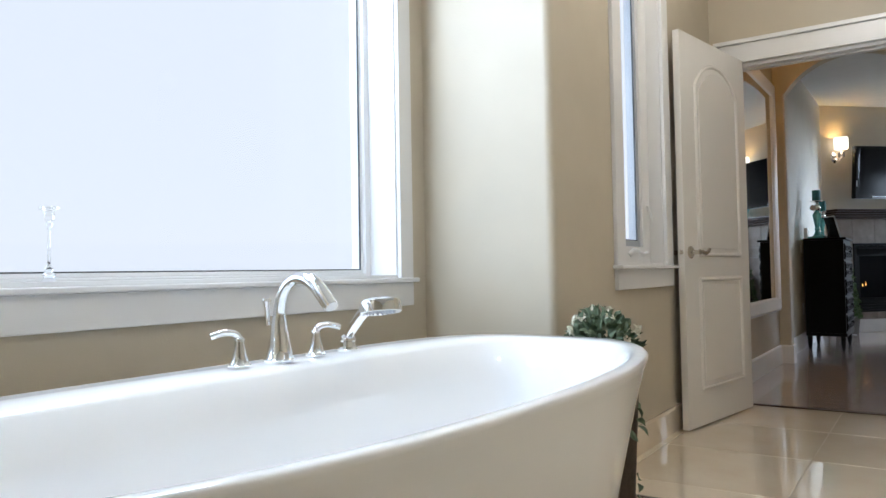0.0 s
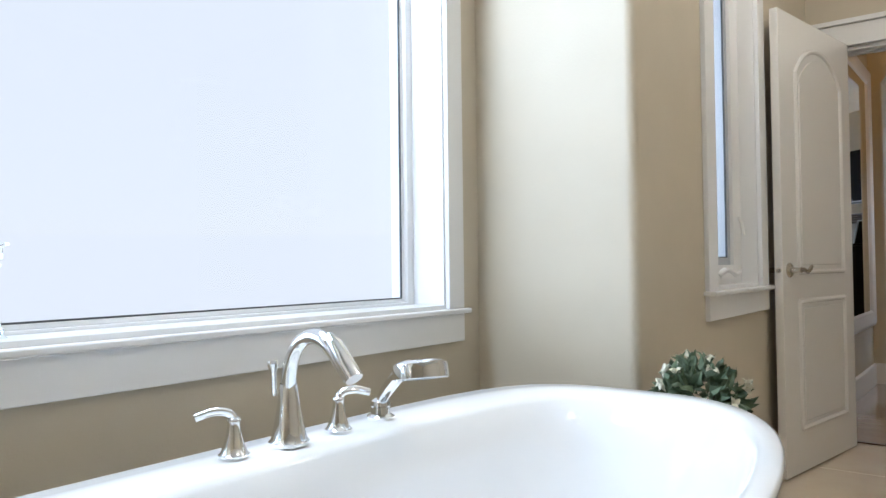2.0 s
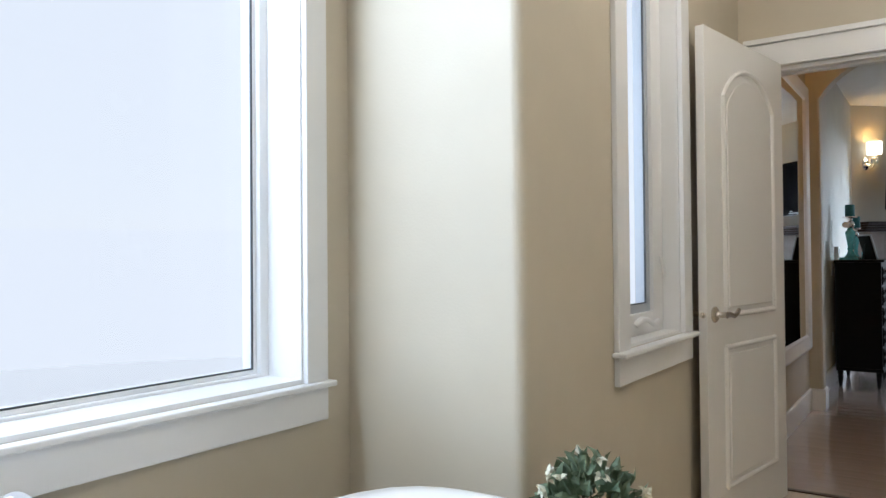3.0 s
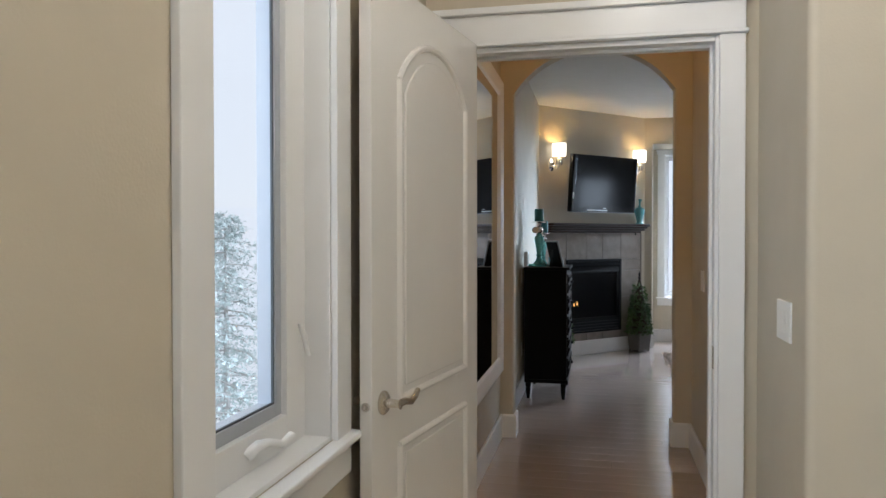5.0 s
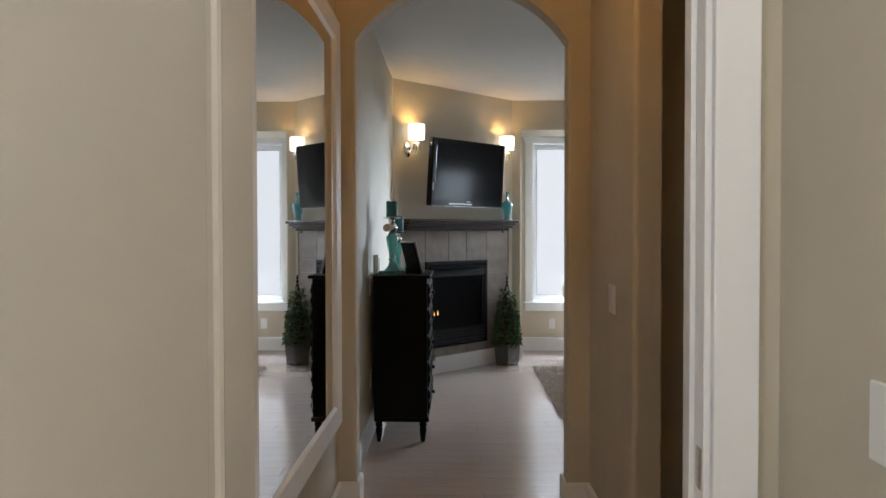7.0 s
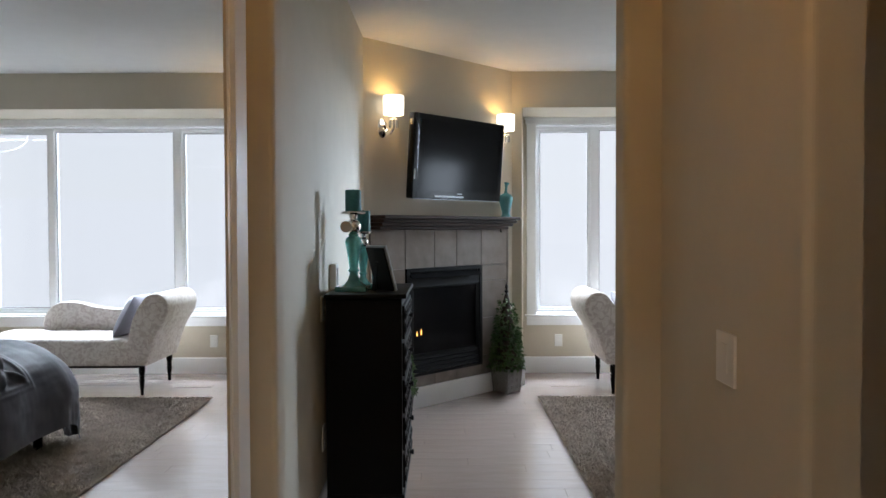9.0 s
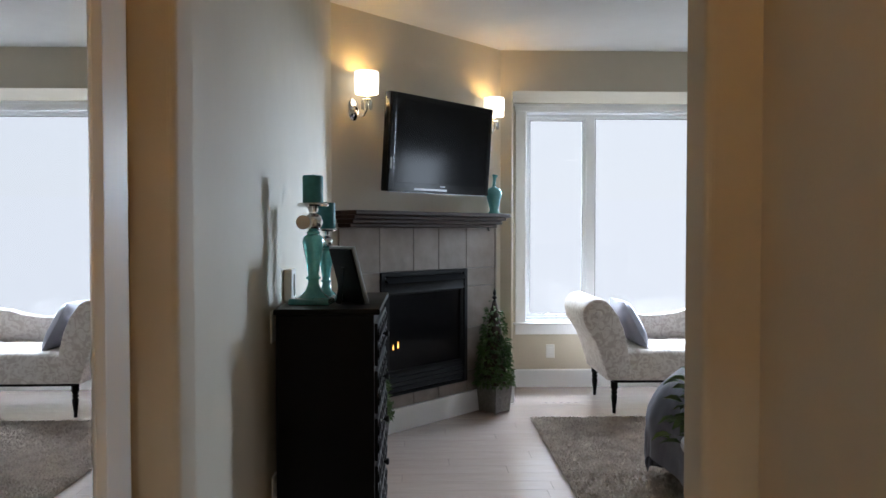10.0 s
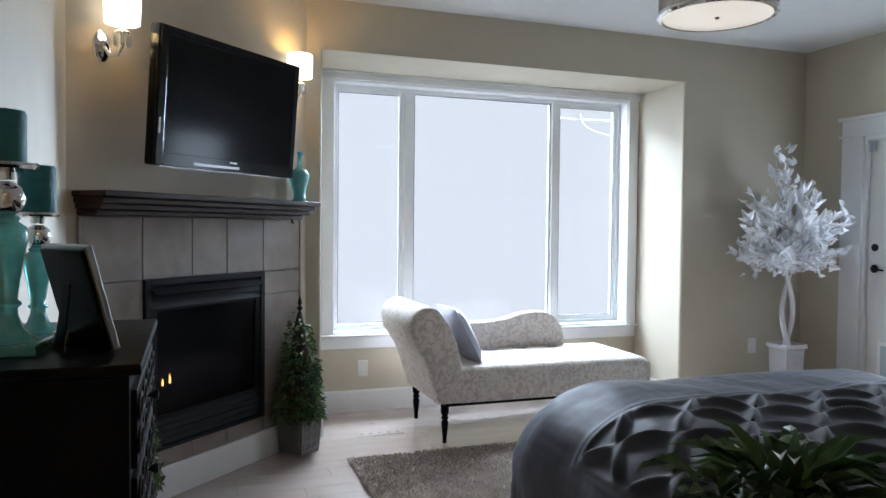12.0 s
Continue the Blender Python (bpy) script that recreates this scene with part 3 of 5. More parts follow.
def panel_outline(x0, x1, z0, z1, rise):
    if not rise:
        return [(x0, z0), (x1, z0), (x1, z1), (x0, z1)]
    half = (x1 - x0) / 2
    rad = (half * half + rise * rise) / (2 * rise)
    a = math.degrees(math.asin(half / rad))
    return [(x0, z0), (x1, z0)] + arc((x0 + x1) / 2, z1 + rise - rad, rad, 90 - a, 90 + a, 14)


leaf = part("door_leaf", one((0, -LT / 2, 0), (LW, LT / 2, LH), 0.002), M_DOOR, door)
for s in (1, -1):
    for x0, x1, z0, z1, rise in ((0.138, LW - 0.165, 0.88, 1.765, 0.14), (0.138, LW - 0.165, 0.19, 0.75, 0.0)):
        o = panel_outline(x0, x1, z0, z1, rise)
        mid = ((x0 + x1) / 2, (z0 + z1) / 2)
        loop = [(x, s * (LT / 2 + 0.001), z) for x, z in o] + [(o[0][0], s * (LT / 2 + 0.001), o[0][1])]
        mb = bmesh.new()
        for p, q in zip(loop, loop[1:]):
            tube([p, q], 0.011, 8, mb, squash=1.0)
        part("panel_moulding", mb, M_DOOR, leaf, smooth=40)
        inner = [(mid[0] + (x - mid[0]) * 0.86, mid[1] + (z - mid[1]) * (0.93 if rise else 0.90)) for x, z in o]
        part("raised_panel", extrude(inner, lambda u, v, w: (u, w, v), s * (LT / 2 - 0.001), s * (LT / 2 + 0.006), bev=0.004), M_DOOR, leaf)
HX = LW - 0.065
for s in (1, -1):
    lv = part("lever_handle", lathe([(0, 0), (0.032, 0), (0.032, 0.005), (0.026, 0.011), (0.013, 0.014), (0.011, 0.045), (0.014, 0.052), (0, 0.056)], 24), M_NICKEL, door, "curved satin nickel lever handle", 40)
    lv.matrix_local = pose(HX, s * LT / 2, 0.890, -90 * s, 0, 0)
    part("lever", tube([(HX + 0.004, s * (LT / 2 + 0.045), 0.890), (HX - 0.03, s * (LT / 2 + 0.05), 0.892), (HX - 0.07, s * (LT / 2 + 0.05), 0.882), (HX - 0.10, s * (LT / 2 + 0.05), 0.893), (HX - 0.118, s * (LT / 2 + 0.05), 0.907)], [0.010, 0.010, 0.009, 0.009, 0.007], 12), M_NICKEL, door, smooth=50)
part("latch_bolt", lathe([(0, 0), (0.012, 0), (0.012, 0.002), (0.007, 0.003), (0.006, 0.012), (0, 0.014)], 16), M_NICKEL, door).matrix_local = pose(LW, 0, 0.890, 0, 90, 0)
for hz in (0.2, 1.0, 1.82):
    part("hinge", tube([(-0.004, -LT / 2 - 0.004, hz), (-0.004, -LT / 2 - 0.004, hz + 0.09)], 0.006, 8), M_NICKEL, door)

# ---- bedroom door to the outside ----
door2 = thing("door_2", XR, 0, 0, "white exterior door with a dark lever and deadbolt, closed", "door")
structure(door2, "white exterior door with a dark lever and deadbolt, closed", "door")
part("casing", one((-0.02, E1 - 0.008, 0), (-0.001, E1 + 0.175, EZ), 0.003), M_TRIM, door2)
part("casing", one((-0.02, E0 - 0.115, 0), (-0.001, E0 + 0.008, EZ), 0.003), M_TRIM, door2)
part("header", boxes(((-0.034, E0 - 0.13, EZ), (-0.001, E1 + 0.19, EZ + 0.014)), ((-0.022, E0 - 0.115, EZ + 0.014), (-0.001, E1 + 0.175, EZ + 0.125)), ((-0.042, E0 - 0.14, EZ + 0.125), (-0.001, E1 + 0.2, EZ + 0.15)), bev=0.003), M_TRIM, door2)
part("jamb", boxes(((0.0, E1 - 0.03, 0), (0.12, E1, EZ)), ((0.0, E0, 0), (0.12, E0 + 0.03, EZ)), ((0, E0 + 0.03, EZ - 0.03), (0.12, E1 - 0.03, EZ))), M_TRIM, door2)
L0, L1, LZ0, LZ1 = E0 + 0.19, E1 - 0.19, 1.26, 1.82
part("door_leaf", holed_wall([E0 + 0.032, L0, L1, E1 - 0.032], [0.01, LZ0, LZ1, EZ - 0.032], [(L0, LZ0, L1, LZ1)], put_x(0.03), 0.0, 0.04), M_DOOR, door2)
lite = part("door_lite", boxes(((0.020, L0 - 0.03, LZ0 - 0.03), (0.0295, L0, LZ1 + 0.03)), ((0.020, L1, LZ0 - 0.03), (0.0295, L1 + 0.03, LZ1 + 0.03)), ((0.020, L0, LZ0 - 0.03), (0.0295, L1, LZ0)), ((0.020, L0, LZ1), (0.0295, L1, LZ1 + 0.03)), bev=0.003), M_TRIM, door2)
part("pane", one((0.046, L0, LZ0), (0.052, L1, LZ1)), M_PANE, lite).visible_shadow = False
for hz, r in ((1.235, 0.027), (1.08, 0.03)):
    part("deadbolt" if hz > 1.2 else "lever_rose", lathe([(0, 0), (r, 0), (r, 0.008), (r * 0.6, 0.02), (0, 0.024)], 20), M_METAL_BLACK, door2, smooth=40).matrix_local = pose(0.03, E1 - 0.09, hz, 0, -90, 0)
part("lever", tube([(0.0, E1 - 0.09, 1.08), (-0.01, E1 - 0.12, 1.08), (-0.008, E1 - 0.19, 1.072)], [0.011, 0.010, 0.007]), M_METAL_BLACK, door2, "dark metal lever", 40)
part("pet_flap", boxes(((0.015, E1 - 0.42, 0.20), (0.0295, E1 - 0.14, 0.56)), bev=0.004), M_TRIM, door2)
part("flap_panel", one((0.010, E1 - 0.39, 0.23), (0.0148, E1 - 0.17, 0.53), 0.002), M_SASH, door2)
part("door_closer", one((-0.005, E1 - 0.085, EZ - 0.12), (0.025, E1 - 0.05, EZ - 0.045), 0.006), M_SASH, door2, "small grey closer bracket")

# ---- mirror in the hall ----
MY0, MY1, MZ0, MZ1, MW = 5.0, 6.63, 0.45, 2.36, 0.115
mirror = thing("wall_mirror", XL, 0, 0, "large wall mirror in a wide white frame", "mirror")
part("mirror_glass", one((0.003, MY0 + MW - 0.005, MZ0 + MW - 0.005), (0.014, MY1 - MW + 0.005, MZ1 - MW + 0.005)), M_MIRROR, mirror)
PROF = [(0, 0.001), (0, 0.022), (0.02, 0.034), (0.06, 0.030), (0.085, 0.024), (0.10, 0.026), (MW, 0.016), (MW, 0.001)]
for a, b, sgn in (((MY0, MZ0), (MY1, MZ0), "bottom"), ((MY1, MZ0), (MY1, MZ1), "far"), ((MY1, MZ1), (MY0, MZ1), "top"), ((MY0, MZ1), (MY0, MZ0), "near")):
    d = Vector((b[0] - a[0], b[1] - a[1])).normalized()
    nn = Vector((-d.y, d.x))
    bm = bmesh.new()
    ra, rb = [], []
    for u, v in PROF:
        p = Vector(a) + nn * u + d * u
        q = Vector(b) + nn * u - d * u
        ra.append(bm.verts.new((v, p.x, p.y)))
        rb.append(bm.verts.new((v, q.x, q.y)))
    for i in range(len(PROF)):
        j = (i + 1) % len(PROF)
        bm.faces.new((ra[i], ra[j], rb[j], rb[i]))
    bm.faces.new(ra)
    bm.faces.new(rb)
    bmesh.ops.recalc_face_normals(bm, faces=bm.faces[:])
    part("frame_rail", bm, M_TRIM, mirror, smooth=30)


# ---- plates on the walls ----
def wall_plate(name, m, w, h, kind, label):
    """Local: x along the wall, -y into the room."""
    t = thing(name, 0, 0, 0, label, name.replace("_", " "))
    t.matrix_world = m
    part("plate", one((-w / 2, -0.007, -h / 2), (w / 2, 0.002, h / 2), 0.003), M_PLATE, t)
    n = max(1, round(w / 0.075))
    for i in range(n):
        cx = (i - (n - 1) / 2) * 0.046
        if kind == "switch":
            part("rocker", one((cx - 0.016, -0.0082, -0.033), (cx + 0.016, -0.0065, 0.033), 0.0008), M_PLATE, t)
        else:
            for dz in (-0.02, 0.02):
                part("socket", one((cx - 0.016, -0.009, dz - 0.013), (cx + 0.016, -0.0065, dz + 0.013), 0.003), M_PLATE, t)
    return t


FACE_PX, FACE_MX, FACE_MY = 90, -90, 0   # turns of a plate whose room side is +x, -x, -y
wall_plate("light_switch", pose(0.085, 4.192, 1.09, 0, 0, FACE_MX), 0.155, 0.118, "switch", "white double rocker switch on the bathroom wall")
wall_plate("light_switch", pose(HR, 6.20, 1.09, 0, 0, FACE_MX), 0.105, 0.118, "switch", "white rocker switch on the hall wall")
wall_plate("light_switch", pose(XL, 8.02, 1.01, 0, 0, FACE_PX), 0.075, 0.118, "switch", "white switch plate on the wall behind the dresser")
wall_plate("power_outlet", pose(XL, 8.03, 0.39, 0, 0, FACE_PX), 0.075, 0.118, "outlet", "white outlet on the wall beside the dresser")
wall_plate("power_outlet", pose(0.585, BAYB, 0.312, 0, 0, FACE_MY), 0.075, 0.118, "outlet", "white outlet under the bay window")
wall_plate("power_outlet", pose(3.585, FW, 0.44, 0, 0, FACE_MY), 0.075, 0.118, "outlet", "white outlet low on the bedroom wall")
wall_plate("light_switch", pose(XR, 10.70, 1.16, 0, 0, FACE_MX), 0.075, 0.118, "switch", "white switch plate beside the exterior door")
th = thing("thermostat", XL, 8.29, 1.145, "beige fireplace control box on the wall", "thermostat")
part("body", one((0.001, -0.045, -0.065), (0.035, 0.045, 0.065), 0.006), M_PLATE, th)
part("dial_slot", one((0.0352, -0.012, -0.045), (0.038, 0.012, 0.045), 0.001), M_NICKEL, th)


# ---- recessed lamps ----
for px, py in POTS:
    pl = thing("recessed_light", px, py, CEIL, "white-trimmed recessed ceiling light, lit warm", "ceiling light", "recessed lights")
    part("trim_ring", lathe([(0.055, -0.001), (0.075, -0.003), (0.078, -0.001), (0.078, 0.0)], 28), M_TRIM, pl)
    part("lens", lathe([(0, -0.0015), (0.055, -0.0015), (0.055, -0.0005), (0, -0.0005)], 28), M_BULB, pl)

# ---- bathroom things ----
def tub_ring(k, z, dx=0.0, kx=None):
    """One ring of the tub's outline, straighter along the wall side; k scales it."""
    cx, cy, hx, hy = -0.965, 1.12, 0.455, 1.04
    out = []
    n = 72
    for i in range(n):
        a = 2 * math.pi * i / n
        c, s = math.cos(a), math.sin(a)
        p = 2.25 if c >= 0 else 4.6
        r = (abs(c) ** p + abs(s) ** p) ** (-1 / p)
        out.append((cx + dx + hx * (kx or k) * r * c, cy + hy * k * r * s, z))
    return out


def bathtub():
    t = thing("bathtub", 0, 0, 0, "white freestanding oval bathtub with a smooth rim", "bathtub")
    bm = bmesh.new()
    rings = []
    for k, z in ((0.73, 0.004), (0.76, 0.0), (0.775, 0.02), (0.81, 0.12), (0.872, 0.3), (0.94, 0.48), (0.985, 0.575), (0.997, 0.592), (0.996, 0.600), (0.985, 0.604)):
        rings.append(tub_ring(k, z))
    for k, kx, z, dx in ((0.955, 0.90, 0.603, 0.012), (0.915, 0.80, 0.600, 0.045), (0.895, 0.765, 0.585, 0.052), (0.86, 0.72, 0.48, 0.055), (0.80, 0.66, 0.30, 0.055), (0.72, 0.58, 0.17, 0.055), (0.55, 0.42, 0.13, 0.055), (0.2, 0.15, 0.125, 0.055)):
        rings.append(tub_ring(k, z, dx, kx))
    vs = [[bm.verts.new(p) for p in r] for r in rings]
    for a, b in zip(vs, vs[1:]):
        for i in range(len(a)):
            j = (i + 1) % len(a)
            bm.faces.new((a[i], a[j], b[j], b[i]))
    bm.faces.new(vs[0][::-1])
    bm.faces.new(vs[-1])
    part("tub_shell", bm, M_TUB, t, smooth=60)
    part("drain", lathe([(0, 0.132), (0.03, 0.132), (0.034, 0.128), (0.034, 0.126)], 20, (-0.91, 1.12, 0)), M_CHROME, t, smooth=40)
    part("overflow", lathe([(0, 0.0), (0.03, 0.0), (0.026, 0.008), (0, 0.01)], 20), M_CHROME, t, smooth=40).matrix_local = pose(-1.262, 1.25, 0.50, 0, 80, 0)
    return t


bathtub()
BELL = [(r * 0.8, z * 0.66) for r, z in ((0.034, 0), (0.035, 0.006), (0.030, 0.010), (0.024, 0.030), (0.018, 0.055), (0.0145, 0.08), (0.014, 0.092), (0.016, 0.094), (0.016, 0.098), (0.012, 0.104), (0, 0.106))]


def eased(pts, n=5):
    """More points on a smooth curve through pts."""
    p = [Vector(q) for q in pts]
    out = []
    for i in range(len(p) - 1):
        a, b, c, d = p[max(0, i - 1)], p[i], p[i + 1], p[min(len(p) - 1, i + 2)]
        for k in range(n):
            t = k / n
            out.append(0.5 * (2 * b + (c - a) * t + (2 * a - 5 * b + 4 * c - d) * t * t + (3 * b - a - 3 * c + d) * t ** 3))
    return out + [p[-1]]


def tap(x, y, turn, label):
    t = thing("tub_tap", x, y, 0.604, label, "tap", "taps on the tub", turn)
    part("tap_body", lathe(BELL, 28), M_CHROME, t, smooth=50)
    part("tap_lever", tube(eased([(0, 0, 0.062), (0.003, 0, 0.071), (0.014, 0, 0.079), (0.036, 0, 0.081), (0.056, 0, 0.076), (0.066, 0, 0.073)]), 0.0066, 14, squash=1.35), M_CHROME, t, smooth=60)
    return t


tap(-1.344, 1.111, -118, "polished chrome flared tub tap with a curved lever")
tap(-1.338, 1.359, 62, "polished chrome flared tub tap with a curved lever")
fa = thing("tub_faucet", -1.335, 1.228, 0.603, "tall polished chrome gooseneck tub faucet", "faucet")
part("faucet_base", lathe([(0.038, 0), (0.039, 0.007), (0.034, 0.012), (0.028, 0.04), (0.021, 0.08), (0.0165, 0.115)], 32), M_CHROME, fa, smooth=50)
neck = eased([(0.0, 0, 0.09), (0.002, 0, 0.13), (0.012, 0, 0.165), (0.033, 0, 0.193), (0.064, 0, 0.207), (0.096, 0, 0.203), (0.124, 0, 0.187), (0.148, 0, 0.164), (0.17, 0, 0.142)])
part("neck", tube(neck, [0.0155 - 0.0025 * math.sin(math.pi * i / (len(neck) - 1)) for i in range(len(neck))], 18, squash=1.15), M_CHROME, fa, smooth=60)
part("spout_cap", tube([(0.112, 0, 0.212), (0.128, 0, 0.196), (0.152, 0, 0.166), (0.176, 0, 0.138)], [0.007, 0.014, 0.0165, 0.0165], 18, squash=1.2), M_CHROME, fa, smooth=50)
part("diverter", tube([(-0.03, -0.01, 0.09), (-0.033, -0.01, 0.135), (-0.034, -0.01, 0.15), (-0.035, -0.01, 0.156)], [0.006, 0.006, 0.012, 0.010], 14), M_CHROME, fa, smooth=40)
hs = thing("hand_shower", -1.351, 1.498, 0.603, "chrome hand shower resting in its deck holder", "hand shower")
part("holder", lathe([(0.030, 0), (0.031, 0.006), (0.022, 0.012), (0.020, 0.026), (0.023, 0.03), (0.021, 0.04), (0.012, 0.046), (0, 0.047)], 24), M_CHROME, hs, smooth=40)
part("handle", tube([(0.0, 0, 0.03), (0.02, -0.01, 0.055), (0.05, -0.022, 0.08), (0.085, -0.04, 0.103), (0.11, -0.05, 0.117), (0.137, -0.06, 0.126)], [0.011, 0.013, 0.015, 0.015, 0.016, 0.02], 16), M_CHROME, hs, smooth=60)
hd = part("spray_head", lathe([(0, 0.036), (0.042, 0.036), (0.053, 0.03), (0.055, 0.022), (0.055, 0.002), (0.052, 0.0), (0.049, 0.003), (0, 0.003)], 36), M_CHROME, hs, smooth=40)
hd.matrix_local = Matrix.Translation((0.185, -0.08, 0.113)) @ Vector((-0.16, 0.09, 0.98)).to_track_quat("Z", "Y").to_matrix().to_4x4()
face = bmesh.new()
for r, n in ((0.012, 6), (0.024, 12), (0.036, 18)):
    for i in range(n):
        a = 2 * math.pi * i / n
        lathe([(0.0026, 0.003), (0.0018, -0.001), (0, -0.0015)], 6, (r * math.cos(a), r * math.sin(a), 0), face)
nz = part("spray_nozzles", face, M_SASH, hd)


def candlestick(y, h, label):
    t = thing("glass_candlestick", -1.735, y, 0.8, label, "candlestick", "candlesticks on the sill")
    part("base", lathe([(0, 0), (0.036, 0), (0.037, 0.004), (0.020, 0.012), (0.012, 0.02), (0.014, 0.028), (0.009, 0.034)], 24), M_GLASS_CLEAR, t, smooth=40)
    part("stem", lathe([(0.007, 0.034), (0.010, 0.042), (0.004, 0.05), (0.003, h - 0.06), (0.004, h - 0.05), (0.009, h - 0.042), (0.005, h - 0.034)], 20), M_GLASS_CLEAR, t, smooth=60)
    part("cup", lathe([(0.005, h - 0.034), (0.011, h - 0.03), (0.012, h - 0.008), (0.022, h - 0.004), (0.022, h), (0.011, h), (0.010, h - 0.02), (0, h - 0.02)], 24), M_GLASS_CLEAR, t, smooth=40)
    return t


candlestick(0.87, 0.19, "slender clear glass candlestick on the window sill")
candlestick(0.70, 0.235, "slender clear glass candlestick on the window sill")

# the plant behind the tub, in a basket on the floor
bp = thing("potted_plant", -0.91, 2.27, 0, "grey-green silk plant with cream blossoms behind the tub", "plant")
part("pot", lathe([(0, 0.0), (0.085, 0), (0.09, 0.02), (0.105, 0.30), (0.112, 0.42), (0.116, 0.44), (0.105, 0.44), (0.098, 0.40), (0, 0.39)], 24), M_STEM, bp, "brown woven pot", 40)
spots, blooms = [], []
for i in range(420):
    d = rdir(-0.45, 1)
    c = Vector((0, 0, 0.55)) + Vector((d.x * 0.105, d.y * 0.105, d.z * 0.125)) * rnd(0.55, 1.0)
    spots.append((c, (d + rdir() * 0.6), rdir(), rnd(0.035, 0.06), rnd(0.018, 0.030)))
for i in range(26):
    a = rnd(0, 6.28)
    c = Vector((0.115 * math.cos(a), 0.115 * math.sin(a), rnd(0.06, 0.45)))
    spots.append((c, Vector((math.cos(a) * 0.5, math.sin(a) * 0.5, -0.7)) + rdir() * 0.4, rdir(), rnd(0.035, 0.055), rnd(0.02, 0.028)))
tagged(part("foliage", leaves_bm(spots, LEAF), M_SILK, bp, "grey-green silk leaves"), kind="stuff")
for i in range(16):
    d = rdir(0.0, 1)
    c = Vector((0, 0, 0.56)) + Vector((d.x * 0.125, d.y * 0.125, d.z * 0.13))
    part("blossom", leaves_bm([(c, d * 0.6 + rdir() * 0.9, d, 0.024, 0.015) for k in range(6)], LEAF), M_PETAL, bp, "cream blossom")
for i in range(7):
    d = rdir(0.3, 1)
    part("stem", tube([(0, 0, 0.38), (d.x * 0.05, d.y * 0.05, 0.48), (d.x * 0.10, d.y * 0.10, 0.5 + d.z * 0.1)], [0.004, 0.003, 0.002], 5), M_STEM, bp)

# pierced register in the tile floor
vent = thing("floor_register", -0.84, 2.47, 0.0, "dark pierced metal floor register in the tile", "floor vent")
vb = boxes(((-0.15, -0.07, 0.0005), (0.15, -0.058, 0.006)), ((-0.15, 0.058, 0.0005), (0.15, 0.07, 0.006)), ((-0.15, -0.058, 0.0005), (-0.138, 0.058, 0.006)), ((0.138, -0.058, 0.0005), (0.15, 0.058, 0.006)))
part("register_frame", vb, M_VENT, vent)
lat = bmesh.new()
for i in range(14):
    x = -0.138 + 0.276 * (i + 0.5) / 14
    box(lat, (x - 0.003, -0.058, 0.001), (x + 0.003, 0.058, 0.005))
for k in range(6):
    yy = -0.058 + 0.116 * (k + 0.5) / 6
    box(lat, (-0.138, yy - 0.003, 0.0012), (0.138, yy + 0.003, 0.0052))
part("lattice", lat, M_NICKEL, vent)
# thin dark sheet under the lattice, put in for the duct's shade
part("duct_shade", one((-0.138, -0.058, 0.0003), (0.138, 0.058, 0.0009)), M_SUBFLOOR, vent)

# ---- fireplace ----
def on_diag(ob):
    ob.matrix_world = DIAG @ ob.matrix_world
    return ob


fp = thing("fireplace", 0, 0, 0, "corner gas fireplace with grey stone tiles and black louvres", "fireplace")
on_diag(fp)
FU0, FU1, FZ0, FZ1 = 0.385, 1.237, 0.248, 1.086
part("surround", holed_wall([0.06, FU0, FU1, 1.57], [0.16, FZ0, FZ1, 1.385], [(FU0, FZ0, FU1, FZ1)], lambda u, z, w: (u, w, z), -0.006, -0.001), M_FIREGROUT, fp)
for u in (0.045, 1.57):
    part("edge_trim", one((u, -0.02, 0.16), (u + 0.015, -0.001, 1.385), 0.002), M_SLATE, fp)


def fp_tile(u0, z0, u1, z1):
    g = 0.0025
    part("stone_tile", one((u0 + g, -0.016, z0 + g), (u1 - g, -0.0055, z1 - g), 0.0015, 1), M_SLATE, fp)


for u0, u1 in ((0.06, 0.383), (0.383, 0.693), (0.693, 0.942), (0.942, 1.237), (1.237, 1.57)):
    fp_tile(u0, FZ1, u1, 1.385)
for z0, z1 in ((0.78, FZ1), (0.47, 0.78), (0.16, 0.47)):
    fp_tile(0.06, z0, FU0, z1)
for z0, z1 in ((0.95, FZ1), (0.64, 0.95), (0.32, 0.64), (0.16, 0.32)):
    fp_tile(FU1, z0, 1.57, z1)
for u0, u1 in ((FU0, 0.693), (0.693, 0.942), (0.942, FU1)):
    fp_tile(u0, 0.16, u1, FZ0)
# firebox insert
part("insert_frame", boxes(((FU0, -0.03, FZ0), (FU0 + 0.035, -0.004, FZ1)), ((FU1 - 0.035, -0.03, FZ0), (FU1, -0.004, FZ1)), ((FU0 + 0.035, -0.03, FZ1 - 0.03), (FU1 - 0.035, -0.004, FZ1)), ((FU0 + 0.035, -0.03, FZ0), (FU1 - 0.035, -0.004, FZ0 + 0.02)), bev=0.003), M_METAL_BLACK, fp)
for k in range(3):
    z = FZ1 - 0.06 - 0.035 * k
    part("louvre", extrude([(-0.03 - 0.03 * (k == 0), z - 0.012), (-0.008, z - 0.004), (-0.008, z + 0.022), (-0.02, z + 0.022)], lambda u, v, w: (w, u, v), FU0 + 0.037, FU1 - 0.037), M_METAL_BLACK, fp)
